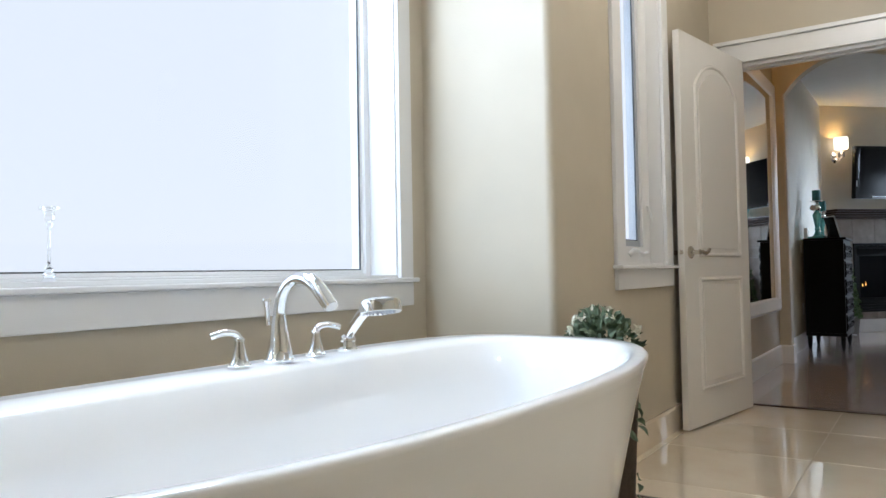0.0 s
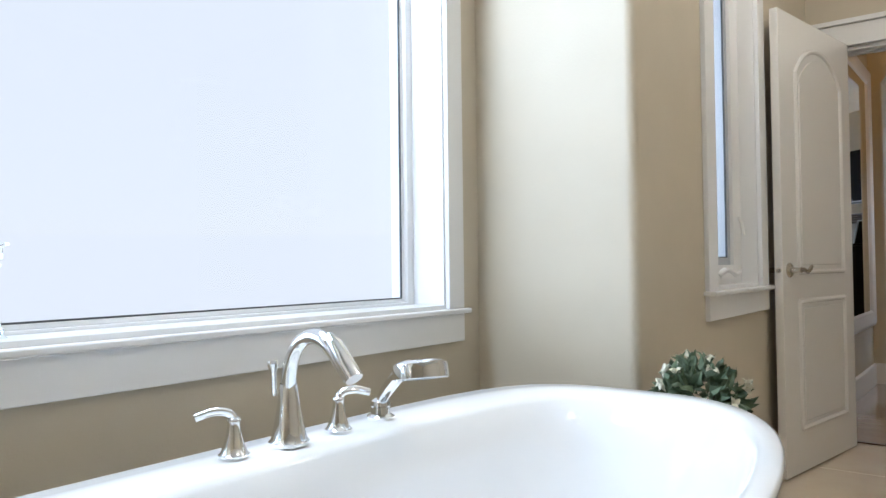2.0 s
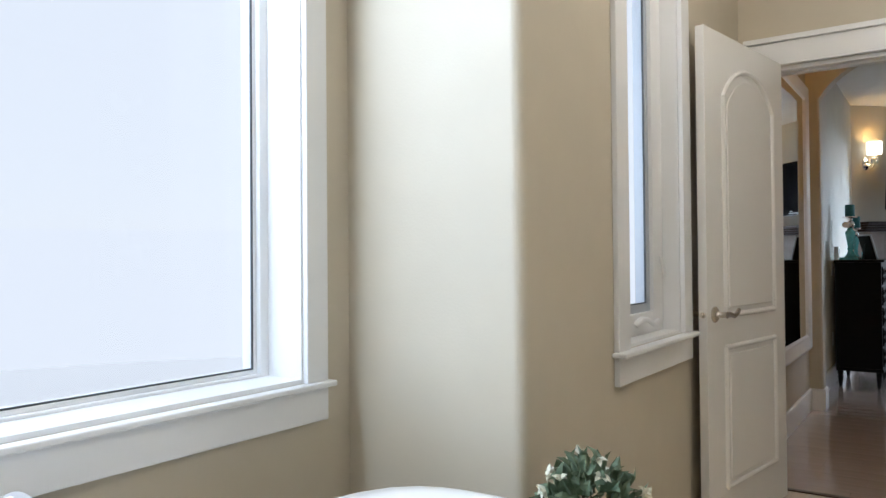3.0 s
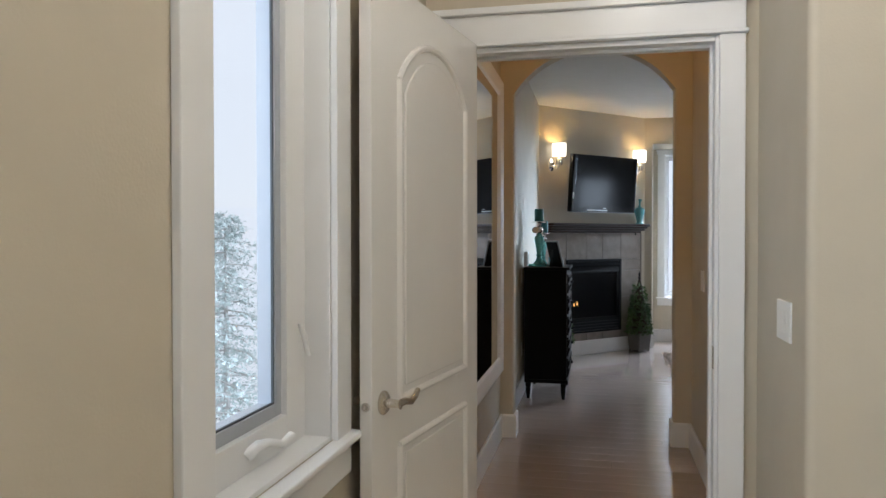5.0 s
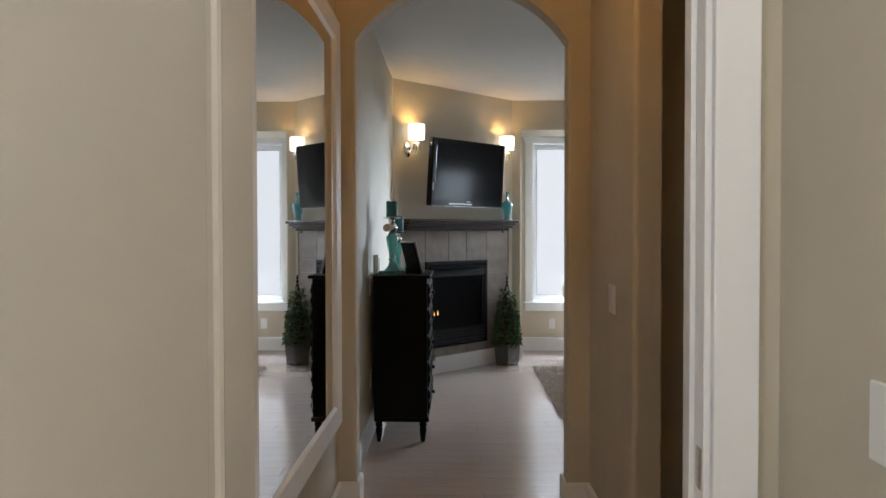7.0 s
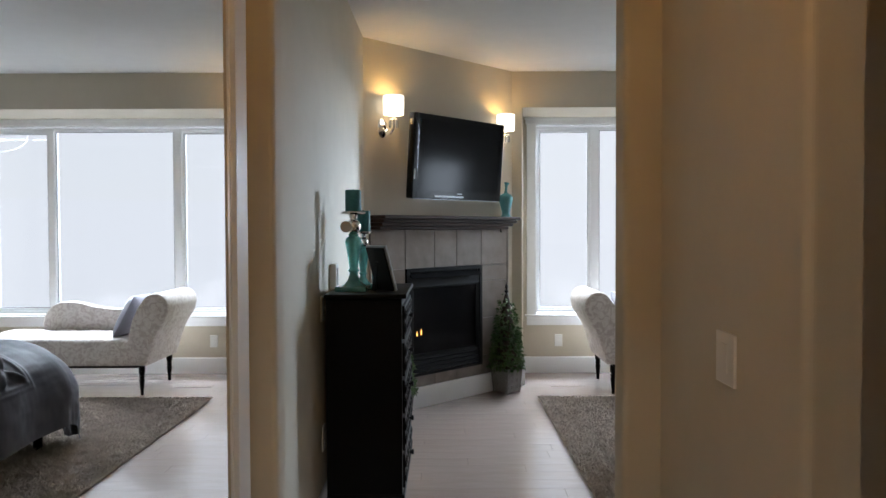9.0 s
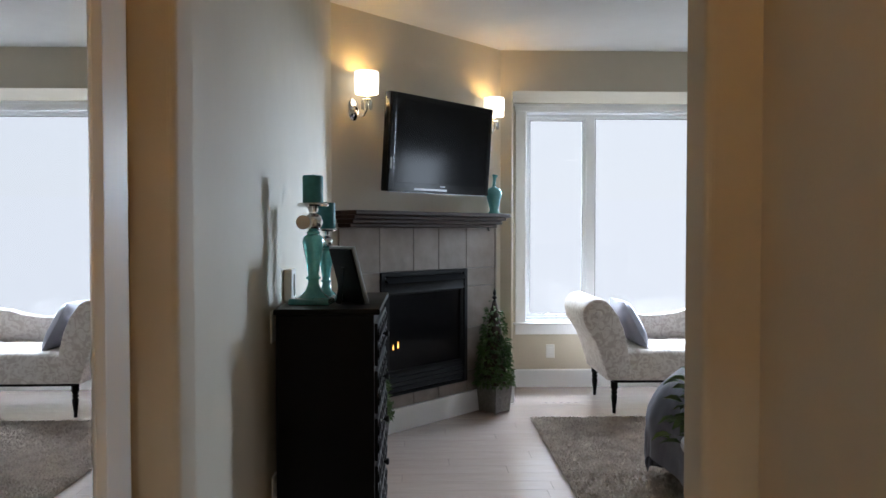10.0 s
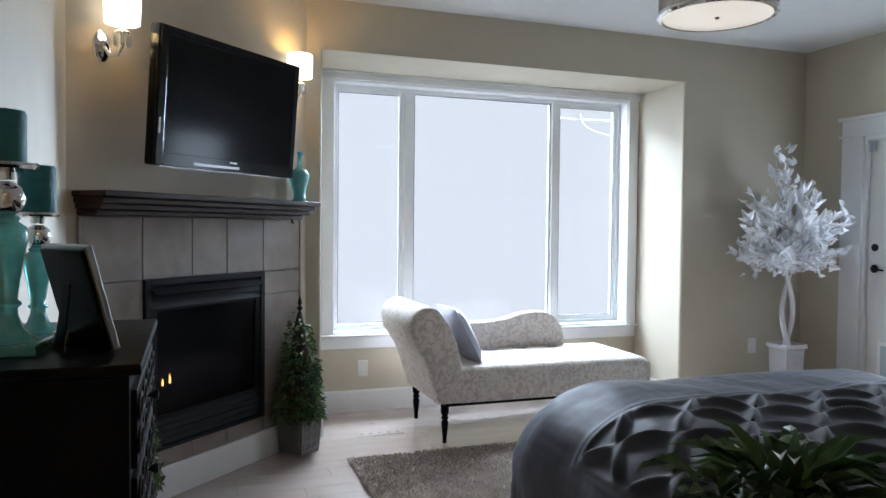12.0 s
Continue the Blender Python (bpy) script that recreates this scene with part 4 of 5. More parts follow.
for k in range(4):
    z = FZ0 + 0.04 + 0.033 * k
    part("louvre", extrude([(-0.028, z - 0.012), (-0.008, z - 0.006), (-0.008, z + 0.014), (-0.02, z + 0.014)], lambda u, v, w: (w, u, v), FU0 + 0.037, FU1 - 0.037), M_METAL_BLACK, fp)
part("glass_frame", boxes(((FU0 + 0.04, -0.024, 0.395), (FU0 + 0.075, -0.008, 0.955)), ((FU1 - 0.075, -0.024, 0.395), (FU1 - 0.04, -0.008, 0.955)), ((FU0 + 0.075, -0.024, 0.93), (FU1 - 0.075, -0.008, 0.955)), ((FU0 + 0.075, -0.024, 0.395), (FU1 - 0.075, -0.008, 0.42)), bev=0.002), M_METAL_BLACK, fp)
part("fire_glass", one((FU0 + 0.075, -0.014, 0.42), (FU1 - 0.075, -0.009, 0.93)), M_FIREGLASS, fp, "dark glass front")
part("firebox_back", one((FU0 + 0.036, -0.0035, FZ0 + 0.02), (FU1 - 0.036, -0.002, FZ1 - 0.03)), M_METAL_BLACK, fp)
for u, z, h in ((0.50, 0.56, 0.04), (0.545, 0.566, 0.05)):
    part("gas_flame", lathe([(0.0, 0), (0.006, 0.006), (0.005, h * 0.5), (0, h)], 8, (u, -0.0165, z), sx=1.0, sy=0.25), M_FLAME, fp, "small orange gas flame")
part("base_board", one((0.03, -0.03, 0.0), (1.585, -0.001, 0.16), 0.004), M_TRIM, fp, "white painted base board")

mt = thing("mantel_shelf", 0, 0, 0, "dark stained wooden mantel shelf with stepped moulding", "mantel")
on_diag(mt)
MU0, MU1 = 0.02, 1.52
for nm, d0, z0, z1, inset in (("shelf_board", 0.215, 1.464, 1.492, 0.0), ("crown_moulding", 0.19, 1.438, 1.464, 0.02), ("cove_moulding", 0.165, 1.412, 1.438, 0.04), ("frieze", 0.13, 1.386, 1.412, 0.06)):
    part(nm, one((MU0 + inset * 0.4, -d0, z0), (MU1 - inset, -0.001, z1 - 0.0005), 0.006), M_MANTEL, mt)
part("hook", tube([(1.39, -0.10, 1.388), (1.39, -0.10, 1.372), (1.40, -0.10, 1.366)], 0.006, 8), M_METAL_BLACK, mt)

# ---- television ----
tv = thing("television", 0, 0, 0, "black flat television tilted forward on a wall bracket", "television")
tv.matrix_world = DIAG @ pose(0.782, -0.185, 1.932, 0, 0, 0) @ pose(0, 0, 0, 4.5, 0, 0)
TW, THH = 0.985, 0.63
part("housing", one((-TW / 2, -0.03, -THH / 2), (TW / 2, 0.035, THH / 2), 0.010, 3), M_TVBODY, tv, smooth=40)
part("back_cover", one((-TW / 2 + 0.12, 0.034, -THH / 2 + 0.1), (TW / 2 - 0.12, 0.07, THH / 2 - 0.1), 0.015), M_TVBODY, tv)
part("bezel", boxes(((-TW / 2 + 0.004, -0.036, -THH / 2 + 0.004), (-TW / 2 + 0.045, -0.0295, THH / 2 - 0.004)), ((TW / 2 - 0.045, -0.036, -THH / 2 + 0.004), (TW / 2 - 0.004, -0.0295, THH / 2 - 0.004)), ((-TW / 2 + 0.045, -0.036, THH / 2 - 0.042), (TW / 2 - 0.045, -0.0295, THH / 2 - 0.004)), ((-TW / 2 + 0.045, -0.036, -THH / 2 + 0.004), (TW / 2 - 0.045, -0.0295, -THH / 2 + 0.062)), bev=0.002), M_TVBODY, tv)
part("screen", one((-TW / 2 + 0.045, -0.033, -THH / 2 + 0.062), (TW / 2 - 0.045, -0.0296, THH / 2 - 0.042)), M_SCREEN, tv, "dark glossy screen")
part("speaker_strip", one((-0.26, -0.038, -THH / 2 + 0.016), (0.05, -0.0355, -THH / 2 + 0.03), 0.001), M_SILVER, tv)
part("maker_mark", one((-0.02, -0.0375, -THH / 2 + 0.044), (0.03, -0.0358, -THH / 2 + 0.051)), M_SILVER, tv)
part("bottom_edge", one((-TW / 2 + 0.03, -0.031, -THH / 2 - 0.004), (TW / 2 - 0.03, 0.0, -THH / 2 + 0.001)), M_SILVER, tv)
part("side_label", one((-TW / 2 + 0.012, -0.0375, -0.17), (-TW / 2 + 0.022, -0.0358, -0.10)), M_PLATE, tv)
part("bracket_plate", one((-0.22, 0.066, -0.18), (0.22, 0.082, 0.18), 0.003), M_METAL_BLACK, tv)
br = part("bracket_arm", tube([(0, 0.08, 0), (0.06, 0.12, 0.0), (0.0, 0.16, 0.0)], 0.018, 10), M_METAL_BLACK, tv)


# ---- wall sconces ----
def sconce(u):
    s = thing("wall_sconce", 0, 0, 0, "chrome wall sconce with a lit white drum shade and crystal drops", "wall lamp", "sconces beside the television")
    s.matrix_world = DIAG @ pose(u, 0, 2.137)
    bp_ = part("back_plate", lathe([(0, 0.024), (0.018, 0.022), (0.034, 0.014), (0.048, 0.006), (0.05, 0.001)], 28), M_CHROME, s, smooth=50)
    bp_.matrix_local = pose(0, 0, 0, 90, 0, 0) @ Matrix.Diagonal((1, 1.45, 1, 1))
    part("arm", tube([(0, -0.02, -0.01), (0.0, -0.05, -0.05), (0.012, -0.085, -0.045), (0.02, -0.105, -0.005), (0.02, -0.105, 0.05)], [0.008, 0.008, 0.008, 0.008, 0.009], 12), M_CHROME, s, smooth=60)
    part("bobeche", lathe([(0, 0.045), (0.03, 0.046), (0.034, 0.052), (0.03, 0.056), (0.014, 0.058), (0.012, 0.085), (0, 0.085)], 24, (0.02, -0.105, 0)), M_CHROME, s, smooth=40)
    for k in range(8):
        a = 2 * math.pi * k / 8
        part("crystal_drop", lathe([(0, 0), (0.005, 0.008), (0.0065, 0.03), (0.004, 0.055), (0, 0.06)], 6, (0.02 + 0.031 * math.cos(a), -0.105 + 0.031 * math.sin(a), -0.012)), M_CRYSTAL, s)
    part("shade", lathe([(0.068, 0.088), (0.074, 0.09), (0.077, 0.16), (0.077, 0.218), (0.073, 0.226), (0.070, 0.224), (0.070, 0.096), (0.068, 0.088)], 36, (0.02, -0.105, 0)), M_SHADE, s, "lit white fabric drum shade", 50)
    data = bpy.data.lights.new("sconce_bulb", "POINT")
    data.energy, data.color, data.shadow_soft_size = 2.0, (1.0, 0.56, 0.13), 0.02
    b = new("sconce_bulb", data)
    b.matrix_world = DIAG @ pose(u + 0.02, -0.105, 2.137 + 0.185)
    return s


sconce(0.178)
sconce(1.43)

# ---- ceiling lamp ----
cl = thing("ceiling_lamp", 1.51, 8.97, 2.25, "round ceiling lamp with crystal rods and a lit diffuser", "ceiling lamp")
part("diffuser", lathe([(0, 0.008), (0.10, 0.010), (0.222, 0.020), (0.222, 0.024), (0, 0.024)], 48), M_DIFFUSER, cl, "warm lit glass diffuser", 30)
part("rim", lathe([(0.222, 0.006), (0.238, 0.004), (0.245, 0.012), (0.245, 0.024), (0.236, 0.03), (0.222, 0.028), (0.222, 0.006)], 64), M_CHROME, cl, smooth=40)
part("top_ring", lathe([(0.0, 0.156), (0.235, 0.156), (0.245, 0.150), (0.245, 0.162), (0.236, 0.168), (0.0, 0.170)], 64), M_CHROME, cl, smooth=40)
for k in range(80):
    a = 2 * math.pi * k / 80
    part("crystal_rod", lathe([(0, 0.028), (0.0075, 0.03), (0.0075, 0.15), (0, 0.152)], 6, (0.234 * math.cos(a), 0.234 * math.sin(a), 0)), M_CRYSTAL, cl)
part("inner_drum", lathe([(0.205, 0.03), (0.21, 0.03), (0.21, 0.156), (0.205, 0.156)], 48), M_DIFFUSER, cl)
part("finial", lathe([(0, -0.006), (0.008, -0.004), (0.012, 0.004), (0.005, 0.008), (0, 0.009)], 16), M_CHROME, cl, smooth=40)
part("stem", lathe([(0.012, 0.168), (0.012, 0.48), (0.06, 0.49), (0.065, 0.525), (0, 0.525)], 24), M_CHROME, cl, smooth=40)

# ---- dresser and what stands on it ----
DX0, DX1, DY0, DY1, DTOP = XL + 0.04, -0.712, 7.885, 8.54, 1.09
dr = thing("dresser", (DX0 + DX1) / 2, (DY0 + DY1) / 2, 0, "tall black dresser with fretwork drawer fronts and turned legs", "dresser")
hx, hy = (DX1 - DX0) / 2, (DY1 - DY0) / 2
part("body", one((-hx, -hy, 0.155), (hx, hy, DTOP - 0.022), 0.004), M_BLACK, dr)
part("top", extrude([(-hx - 0.005, -hy - 0.018), (hx + 0.022, -hy - 0.018), (hx + 0.022, hy + 0.018), (-hx - 0.005, hy + 0.018)], lambda u, v, w: (u, v, w), DTOP - 0.022, DTOP, bev=0.006), M_BLACK, dr, smooth=40)
part("plinth", one((-hx, -hy - 0.006, 0.135), (hx + 0.010, hy + 0.006, 0.165), 0.004), M_BLACK, dr)
for k in range(5):
    z0 = 0.185 + k * 0.173
    dwr = part("drawer", one((hx - 0.004, -hy + 0.03, z0), (hx + 0.012, hy - 0.03, z0 + 0.155), 0.004), M_BLACK, dr)
    for c in range(5):
        cy = -hy + 0.085 + c * (2 * hy - 0.17) / 4
        for q in range(2):
            cz = z0 + 0.045 + 0.065 * q
            loop = [(hx + 0.0135, cy + 0.055 * math.cos(2 * math.pi * i / 14), cz + 0.026 * math.sin(2 * math.pi * i / 14)) for i in range(15)]
            part("fret_ring", tube(loop, 0.0045, 6), M_BLACK, dwr)
    part("knob", lathe([(0.005, 0), (0.006, 0.01), (0.014, 0.018), (0.012, 0.026), (0, 0.028)], 14), M_METAL_BLACK, dwr, smooth=40).matrix_local = pose(hx + 0.012, 0, z0 + 0.078, 0, 90, 0)
for sx in (-1, 1):
    for sy in (-1, 1):
        part("leg", lathe([(0, 0), (0.012, 0.0), (0.014, 0.008), (0.019, 0.045), (0.024, 0.085), (0.018, 0.095), (0.025, 0.105), (0.024, 0.12), (0.022, 0.136)], 18, (sx * (hx - 0.03), sy * (hy - 0.03), 0)), M_BLACK, dr, smooth=40)


def candle_holder(x, y, s, hc, label):
    t = thing("candle_holder", x, y, DTOP, label, "candle holder", "candle holders on the dresser", rnd(-8, 8))
    part("foot", extrude([(-0.075 * s, -0.075 * s), (0.075 * s, -0.075 * s), (0.075 * s, 0.075 * s), (-0.075 * s, 0.075 * s)], lambda u, v, w: (u * (1 - 3.2 * max(0, w - 0.012)), v * (1 - 3.2 * max(0, w - 0.012)), w), 0.0, 0.022 * s, bev=0.005), M_TEAL_GLASS, t, smooth=40)
    part("shaft", lathe([(0.060 * s, 0.022 * s), (0.046 * s, 0.030 * s), (0.030 * s, 0.048 * s), (0.021 * s, 0.072 * s), (0.020 * s, 0.086 * s), (0.027 * s, 0.092 * s), (0.027 * s, 0.097 * s), (0.020 * s, 0.103 * s), (0.022 * s, 0.12 * s), (0.028 * s, 0.16 * s), (0.036 * s, 0.205 * s), (0.040 * s, 0.228 * s), (0.036 * s, 0.246 * s), (0.022 * s, 0.256 * s), (0.026 * s, 0.262 * s), (0.020 * s, 0.268 * s)], 32), M_TEAL_GLASS, t, "teal mercury glass shaft", 60)
    part("ball", lathe([(0.016 * s, 0.268 * s), (0.030 * s, 0.279 * s), (0.037 * s, 0.300 * s), (0.030 * s, 0.322 * s), (0.014 * s, 0.334 * s)], 28), M_CHROME, t, "silvered glass ball", 60)
    part("dish", lathe([(0, 0.336 * s), (0.018 * s, 0.337 * s), (0.02 * s, 0.352 * s), (0.055 * s, 0.358 * s), (0.06 * s, 0.364 * s), (0.058 * s, 0.370 * s), (0, 0.370 * s)], 32), M_CHROME, t, "silver candle dish", 40)
    c = thing("pillar_candle", x, y, DTOP + 0.370 * s, "teal textured pillar candle on a glass holder", "candle", "teal candles")
    cb = lathe([(0, 0), (0.038, 0), (0.039, 0.003), (0.039, hc - 0.006), (0.036, hc), (0.02, hc - 0.003), (0, hc - 0.006)], 28)
    part("wax", cb, M_TEAL_CANDLE, c, smooth=50)
    part("wick", tube([(0, 0, hc - 0.008), (0.001, 0, hc + 0.006)], 0.0012, 5), M_METAL_BLACK, c)
    return t


candle_holder(-0.955, 8.08, 1.03, 0.105, "tall teal glass candle holder with a silver ball, on the dresser")
candle_holder(-0.93, 8.26, 0.77, 0.105, "shorter teal glass candle holder with a silver ball, on the dresser")
tag = part("hang_tag", lathe([(0, -0.001), (0.026, -0.001), (0.027, 0), (0.026, 0.001), (0, 0.001)], 28), M_SILVER)
tagged(tag, "silvered tag hanging on the tall candle holder", "tag")
tag.matrix_world = pose(-0.985, 8.032, DTOP + 0.308, 84, 0, 12)
bo = thing("glass_votive", -0.86, 8.36, DTOP, "small clear aqua glass votive on the dresser", "votive")
part("cup", lathe([(0, 0), (0.03, 0), (0.034, 0.01), (0.036, 0.07), (0.033, 0.07), (0.031, 0.012), (0, 0.01)], 24), M_AQUA, bo, smooth=40)
sv = thing("silver_votive", -0.86, 8.14, DTOP, "small silver votive cup on the dresser", "votive")
part("cup", lathe([(0, 0), (0.02, 0), (0.022, 0.006), (0.02, 0.018), (0.022, 0.03), (0.019, 0.03), (0, 0.022)], 20), M_CHROME, sv, smooth=40)
pf = thing("picture_frame", -0.745, 8.06, DTOP, "black photo frame seen from its back, leaning on its strut", "picture frame")
pf.matrix_world = pose(-0.80, 8.10, DTOP + 0.002, 0, 0, 127) @ pose(0, 0, 0, -16, 0, 0)
part("backing", one((-0.078, 0.0, 0.0), (0.078, 0.010, 0.215), 0.002), M_BLACK, pf)
part("frame_border", boxes(((-0.086, -0.012, 0.0), (-0.068, 0.002, 0.223)), ((0.068, -0.012, 0.0), (0.086, 0.002, 0.223)), ((-0.068, -0.012, 0.205), (0.068, 0.002, 0.223)), ((-0.068, -0.012, 0.0), (0.068, 0.002, 0.018)), bev=0.002), M_SILVER, pf, "thin silver border")
part("strut", extrude([(-0.02, 0.0), (0.02, 0.0), (0.012, 0.15), (-0.012, 0.15)], lambda u, v, w: (u, 0.012 + w + (0.15 - v) * 0.42, v * 0.97), 0, 0.003), M_BLACK, pf)

# ---- vase on the mantel ----
vs = thing("bottle_vase", 0, 0, 0, "aqua glass bottle vase on the mantel", "vase")
vs.matrix_world = DIAG @ pose(1.475, -0.085, 1.4925)
part("body", lathe([(0, 0), (0.046, 0), (0.050, 0.004), (0.036, 0.018), (0.034, 0.04), (0.046, 0.09), (0.060, 0.14), (0.061, 0.165), (0.048, 0.188), (0.022, 0.202), (0.014, 0.207)], 28), M_AQUA, vs, smooth=60)
part("neck", tube([(0, 0, 0.204), (0.0, 0, 0.225), (0.004, 0, 0.25), (0.006, 0, 0.272), (0.012, 0, 0.292)], [0.015, 0.012, 0.011, 0.014, 0.023], 14), M_AQUA, vs, smooth=60)


# ---- ivy topiaries ----
def topiary(x, y, label, turn=0.0):
    t = thing("ivy_topiary", x, y, 0, label, "topiary", "topiaries beside the fireplace", turn)
    part("planter", lathe([(0, 0.012), (0.115, 0.012), (0.118, 0.02), (0.135, 0.20), (0.142, 0.206), (0.14, 0.212), (0.125, 0.212), (0.12, 0.19), (0, 0.185)], 4), M_POT_METAL, t, "pierced grey metal planter").matrix_local = pose(0, 0, 0, 0, 0, 45)
    orn = bmesh.new()
    for side in range(4):
        a = radians(90 * side)
        for i in range(3):
            for k in range(3):
                u, z = (i - 1) * 0.055, 0.055 + 0.055 * k
                off = 0.084 + 0.013 * (z / 0.2)
                loop = [((off + 0.002) * math.cos(a) - (u + 0.022 * math.cos(q)) * math.sin(a), (off + 0.002) * math.sin(a) + (u + 0.022 * math.cos(q)) * math.cos(a), z + 0.022 * math.sin(q)) for q in [2 * math.pi * j / 8 for j in range(9)]]
                tube(loop, 0.0035, 5, orn)
    part("scrollwork", orn, M_POT_METAL, t)
    for sx in (-1, 1):
        for sy in (-1, 1):
            part("foot", lathe([(0, 0), (0.010, 0.001), (0.012, 0.01), (0.008, 0.016)], 8, (sx * 0.075, sy * 0.075, 0)), M_POT_METAL, t)
    core = lathe([(0.085, 0.19), (0.088, 0.28), (0.075, 0.42), (0.054, 0.6), (0.034, 0.75), (0.014, 0.83), (0, 0.84)], 16)
    part("moss_core", core, M_STEM, t)
    sp = []
    for i in range(1150):
        z = 0.205 + 0.635 * (1 - math.sqrt(rnd(0, 1)))
        r = 0.108 * (1 - ((z - 0.19) / 0.68)) ** 0.72 + 0.022
        r *= rnd(0.78, 1.12)
        a = rnd(0, 6.283)
        c = Vector((r * math.cos(a), r * math.sin(a), z))
        d = Vector((math.cos(a), math.sin(a), rnd(-0.9, 0.3))) + rdir() * 0.55
        sp.append((c, d, Vector((math.cos(a), math.sin(a), 0.6)), rnd(0.026, 0.05), rnd(0.018, 0.032)))
    tagged(part("ivy", leaves_bm(sp, LEAF), M_IVY, t, "trailing green ivy leaves"), kind="stuff")
    part("finial", lathe([(0.010, 0.82), (0.014, 0.83), (0.006, 0.845), (0.02, 0.862), (0.006, 0.878), (0.012, 0.89), (0.011, 0.905), (0, 0.94)], 10), M_METAL_BLACK, t, "dark metal finial", 40)
    return t


topiary(0.01, 10.745, "cone of ivy in a pierced metal planter beside the fireplace", 44)
topiary(-0.875, 9.78, "cone of ivy in a metal planter half hidden behind the dresser", 44)

# ---- chaise ----
ch = thing("chaise_longue", 0, 0, 0, "cream damask chaise longue with tufted seat and dark turned legs", "chaise longue")
CX0, CX1, CY0, CY1 = 0.86, 2.37, 10.61, 11.31


def tufted(x0, x1, y0, y1, z0, z1):
    bm = bmesh.new()
    nx, ny = 60, 28
    rows = []
    tx = [(x0 + (x1 - x0) * (i + 0.8) / 5.6, y0 + (y1 - y0) * (k + 0.5 + 0.5 * (i % 2) * 0) / 3) for i in range(5) for k in range(3)]
    for i in range(nx + 1):
        col = []
        for k in range(ny + 1):
            u, v = i / nx, k / ny
            x, y = x0 + (x1 - x0) * u, y0 + (y1 - y0) * v
            e = min(1, min(u, 1 - u) * (x1 - x0) / 0.05, min(v, 1 - v) * (y1 - y0) / 0.05)
            z = z1 - 0.035 * (1 - e) ** 2 + 0.012 * math.sin(math.pi * u) * math.sin(math.pi * v)
            for a, b in tx:
                d2 = (x - a) ** 2 + (y - b) ** 2
                z -= 0.034 * math.exp(-d2 / 0.0016)
            col.append(bm.verts.new((x, y, z)))
        rows.append(col)
    for i in range(nx):
        for k in range(ny):
            bm.faces.new((rows[i][k], rows[i + 1][k], rows[i + 1][k + 1], rows[i][k + 1]))
    edge = [rows[i][0] for i in range(nx + 1)] + [rows[nx][k] for k in range(1, ny + 1)] + [rows[i][ny] for i in range(nx - 1, -1, -1)] + [rows[0][k] for k in range(ny - 1, 0, -1)]
    low = [bm.verts.new((v.co.x, v.co.y, z0)) for v in edge]
    for i in range(len(edge)):
        j = (i + 1) % len(edge)
        bm.faces.new((edge[j], edge[i], low[i], low[j]))
    return bm, tx


seat_bm, tufts = tufted(0.98, CX1, CY0, CY1, 0.255, 0.478)
part("seat", seat_bm, M_DAMASK, ch, "tufted damask seat", 50)
part("seat_frame", one((CX0 + 0.03, CY0 + 0.01, 0.235), (CX1 - 0.02, CY1 - 0.01, 0.26), 0.004), M_BLACK, ch)
for a, b in tufts:
    part("button", lathe([(0.011, 0.0), (0.010, 0.005), (0, 0.008)], 10, (a, b, 0.4475)), M_DAMASK, ch)
scroll = [(0.84, 0.255), (1.02, 0.255), (1.005, 0.40), (0.985, 0.52), (0.955, 0.64), (0.91, 0.74)] + arc(0.765, 0.745, 0.115, 40, 200, 14) + [(0.665, 0.66), (0.70, 0.61), (0.745, 0.54), (0.785, 0.44), (0.815, 0.34)]
part("headrest", extrude(scroll, lambda u, v, w: (u, w, v), CY0 - 0.005, CY1 + 0.005, bev=0.014), M_DAMASK, ch, "rolled damask headrest", 40)
for yy, s in ((CY0 - 0.006, 1), (CY1 + 0.006, -1)):
    part("scroll_button", lathe([(0.03, 0.0), (0.03, 0.006), (0.02, 0.012), (0, 0.013)], 20), M_DAMASK, ch, smooth=40).matrix_local = pose(0.765, yy, 0.745, 90 * s, 0, 0)
back = [(1.0, 0.45), (2.03, 0.45), (2.035, 0.55), (2.015, 0.62), (1.96, 0.69), (1.88, 0.73), (1.79, 0.738), (1.68, 0.725), (1.56, 0.69), (1.42, 0.672), (1.28, 0.672), (1.1, 0.70), (1.0, 0.74)]
part("backrest", extrude(back, lambda u, v, w: (u, w, v), CY1 - 0.10, CY1 + 0.004, bev=0.016), M_DAMASK, ch, "low scalloped damask backrest", 40)
LEGP = [(0, 0), (0.012, 0), (0.014, 0.01), (0.013, 0.03), (0.019, 0.08), (0.024, 0.13), (0.017, 0.145), (0.026, 0.158), (0.018, 0.172), (0.027, 0.19), (0.027, 0.24)]
for x in (0.90, CX1 - 0.07):
    for y in (CY0 + 0.05, CY1 - 0.04):
        part("leg", lathe(LEGP, 18, (x, y, 0)), M_BLACK, ch, "dark turned wooden leg", 40)


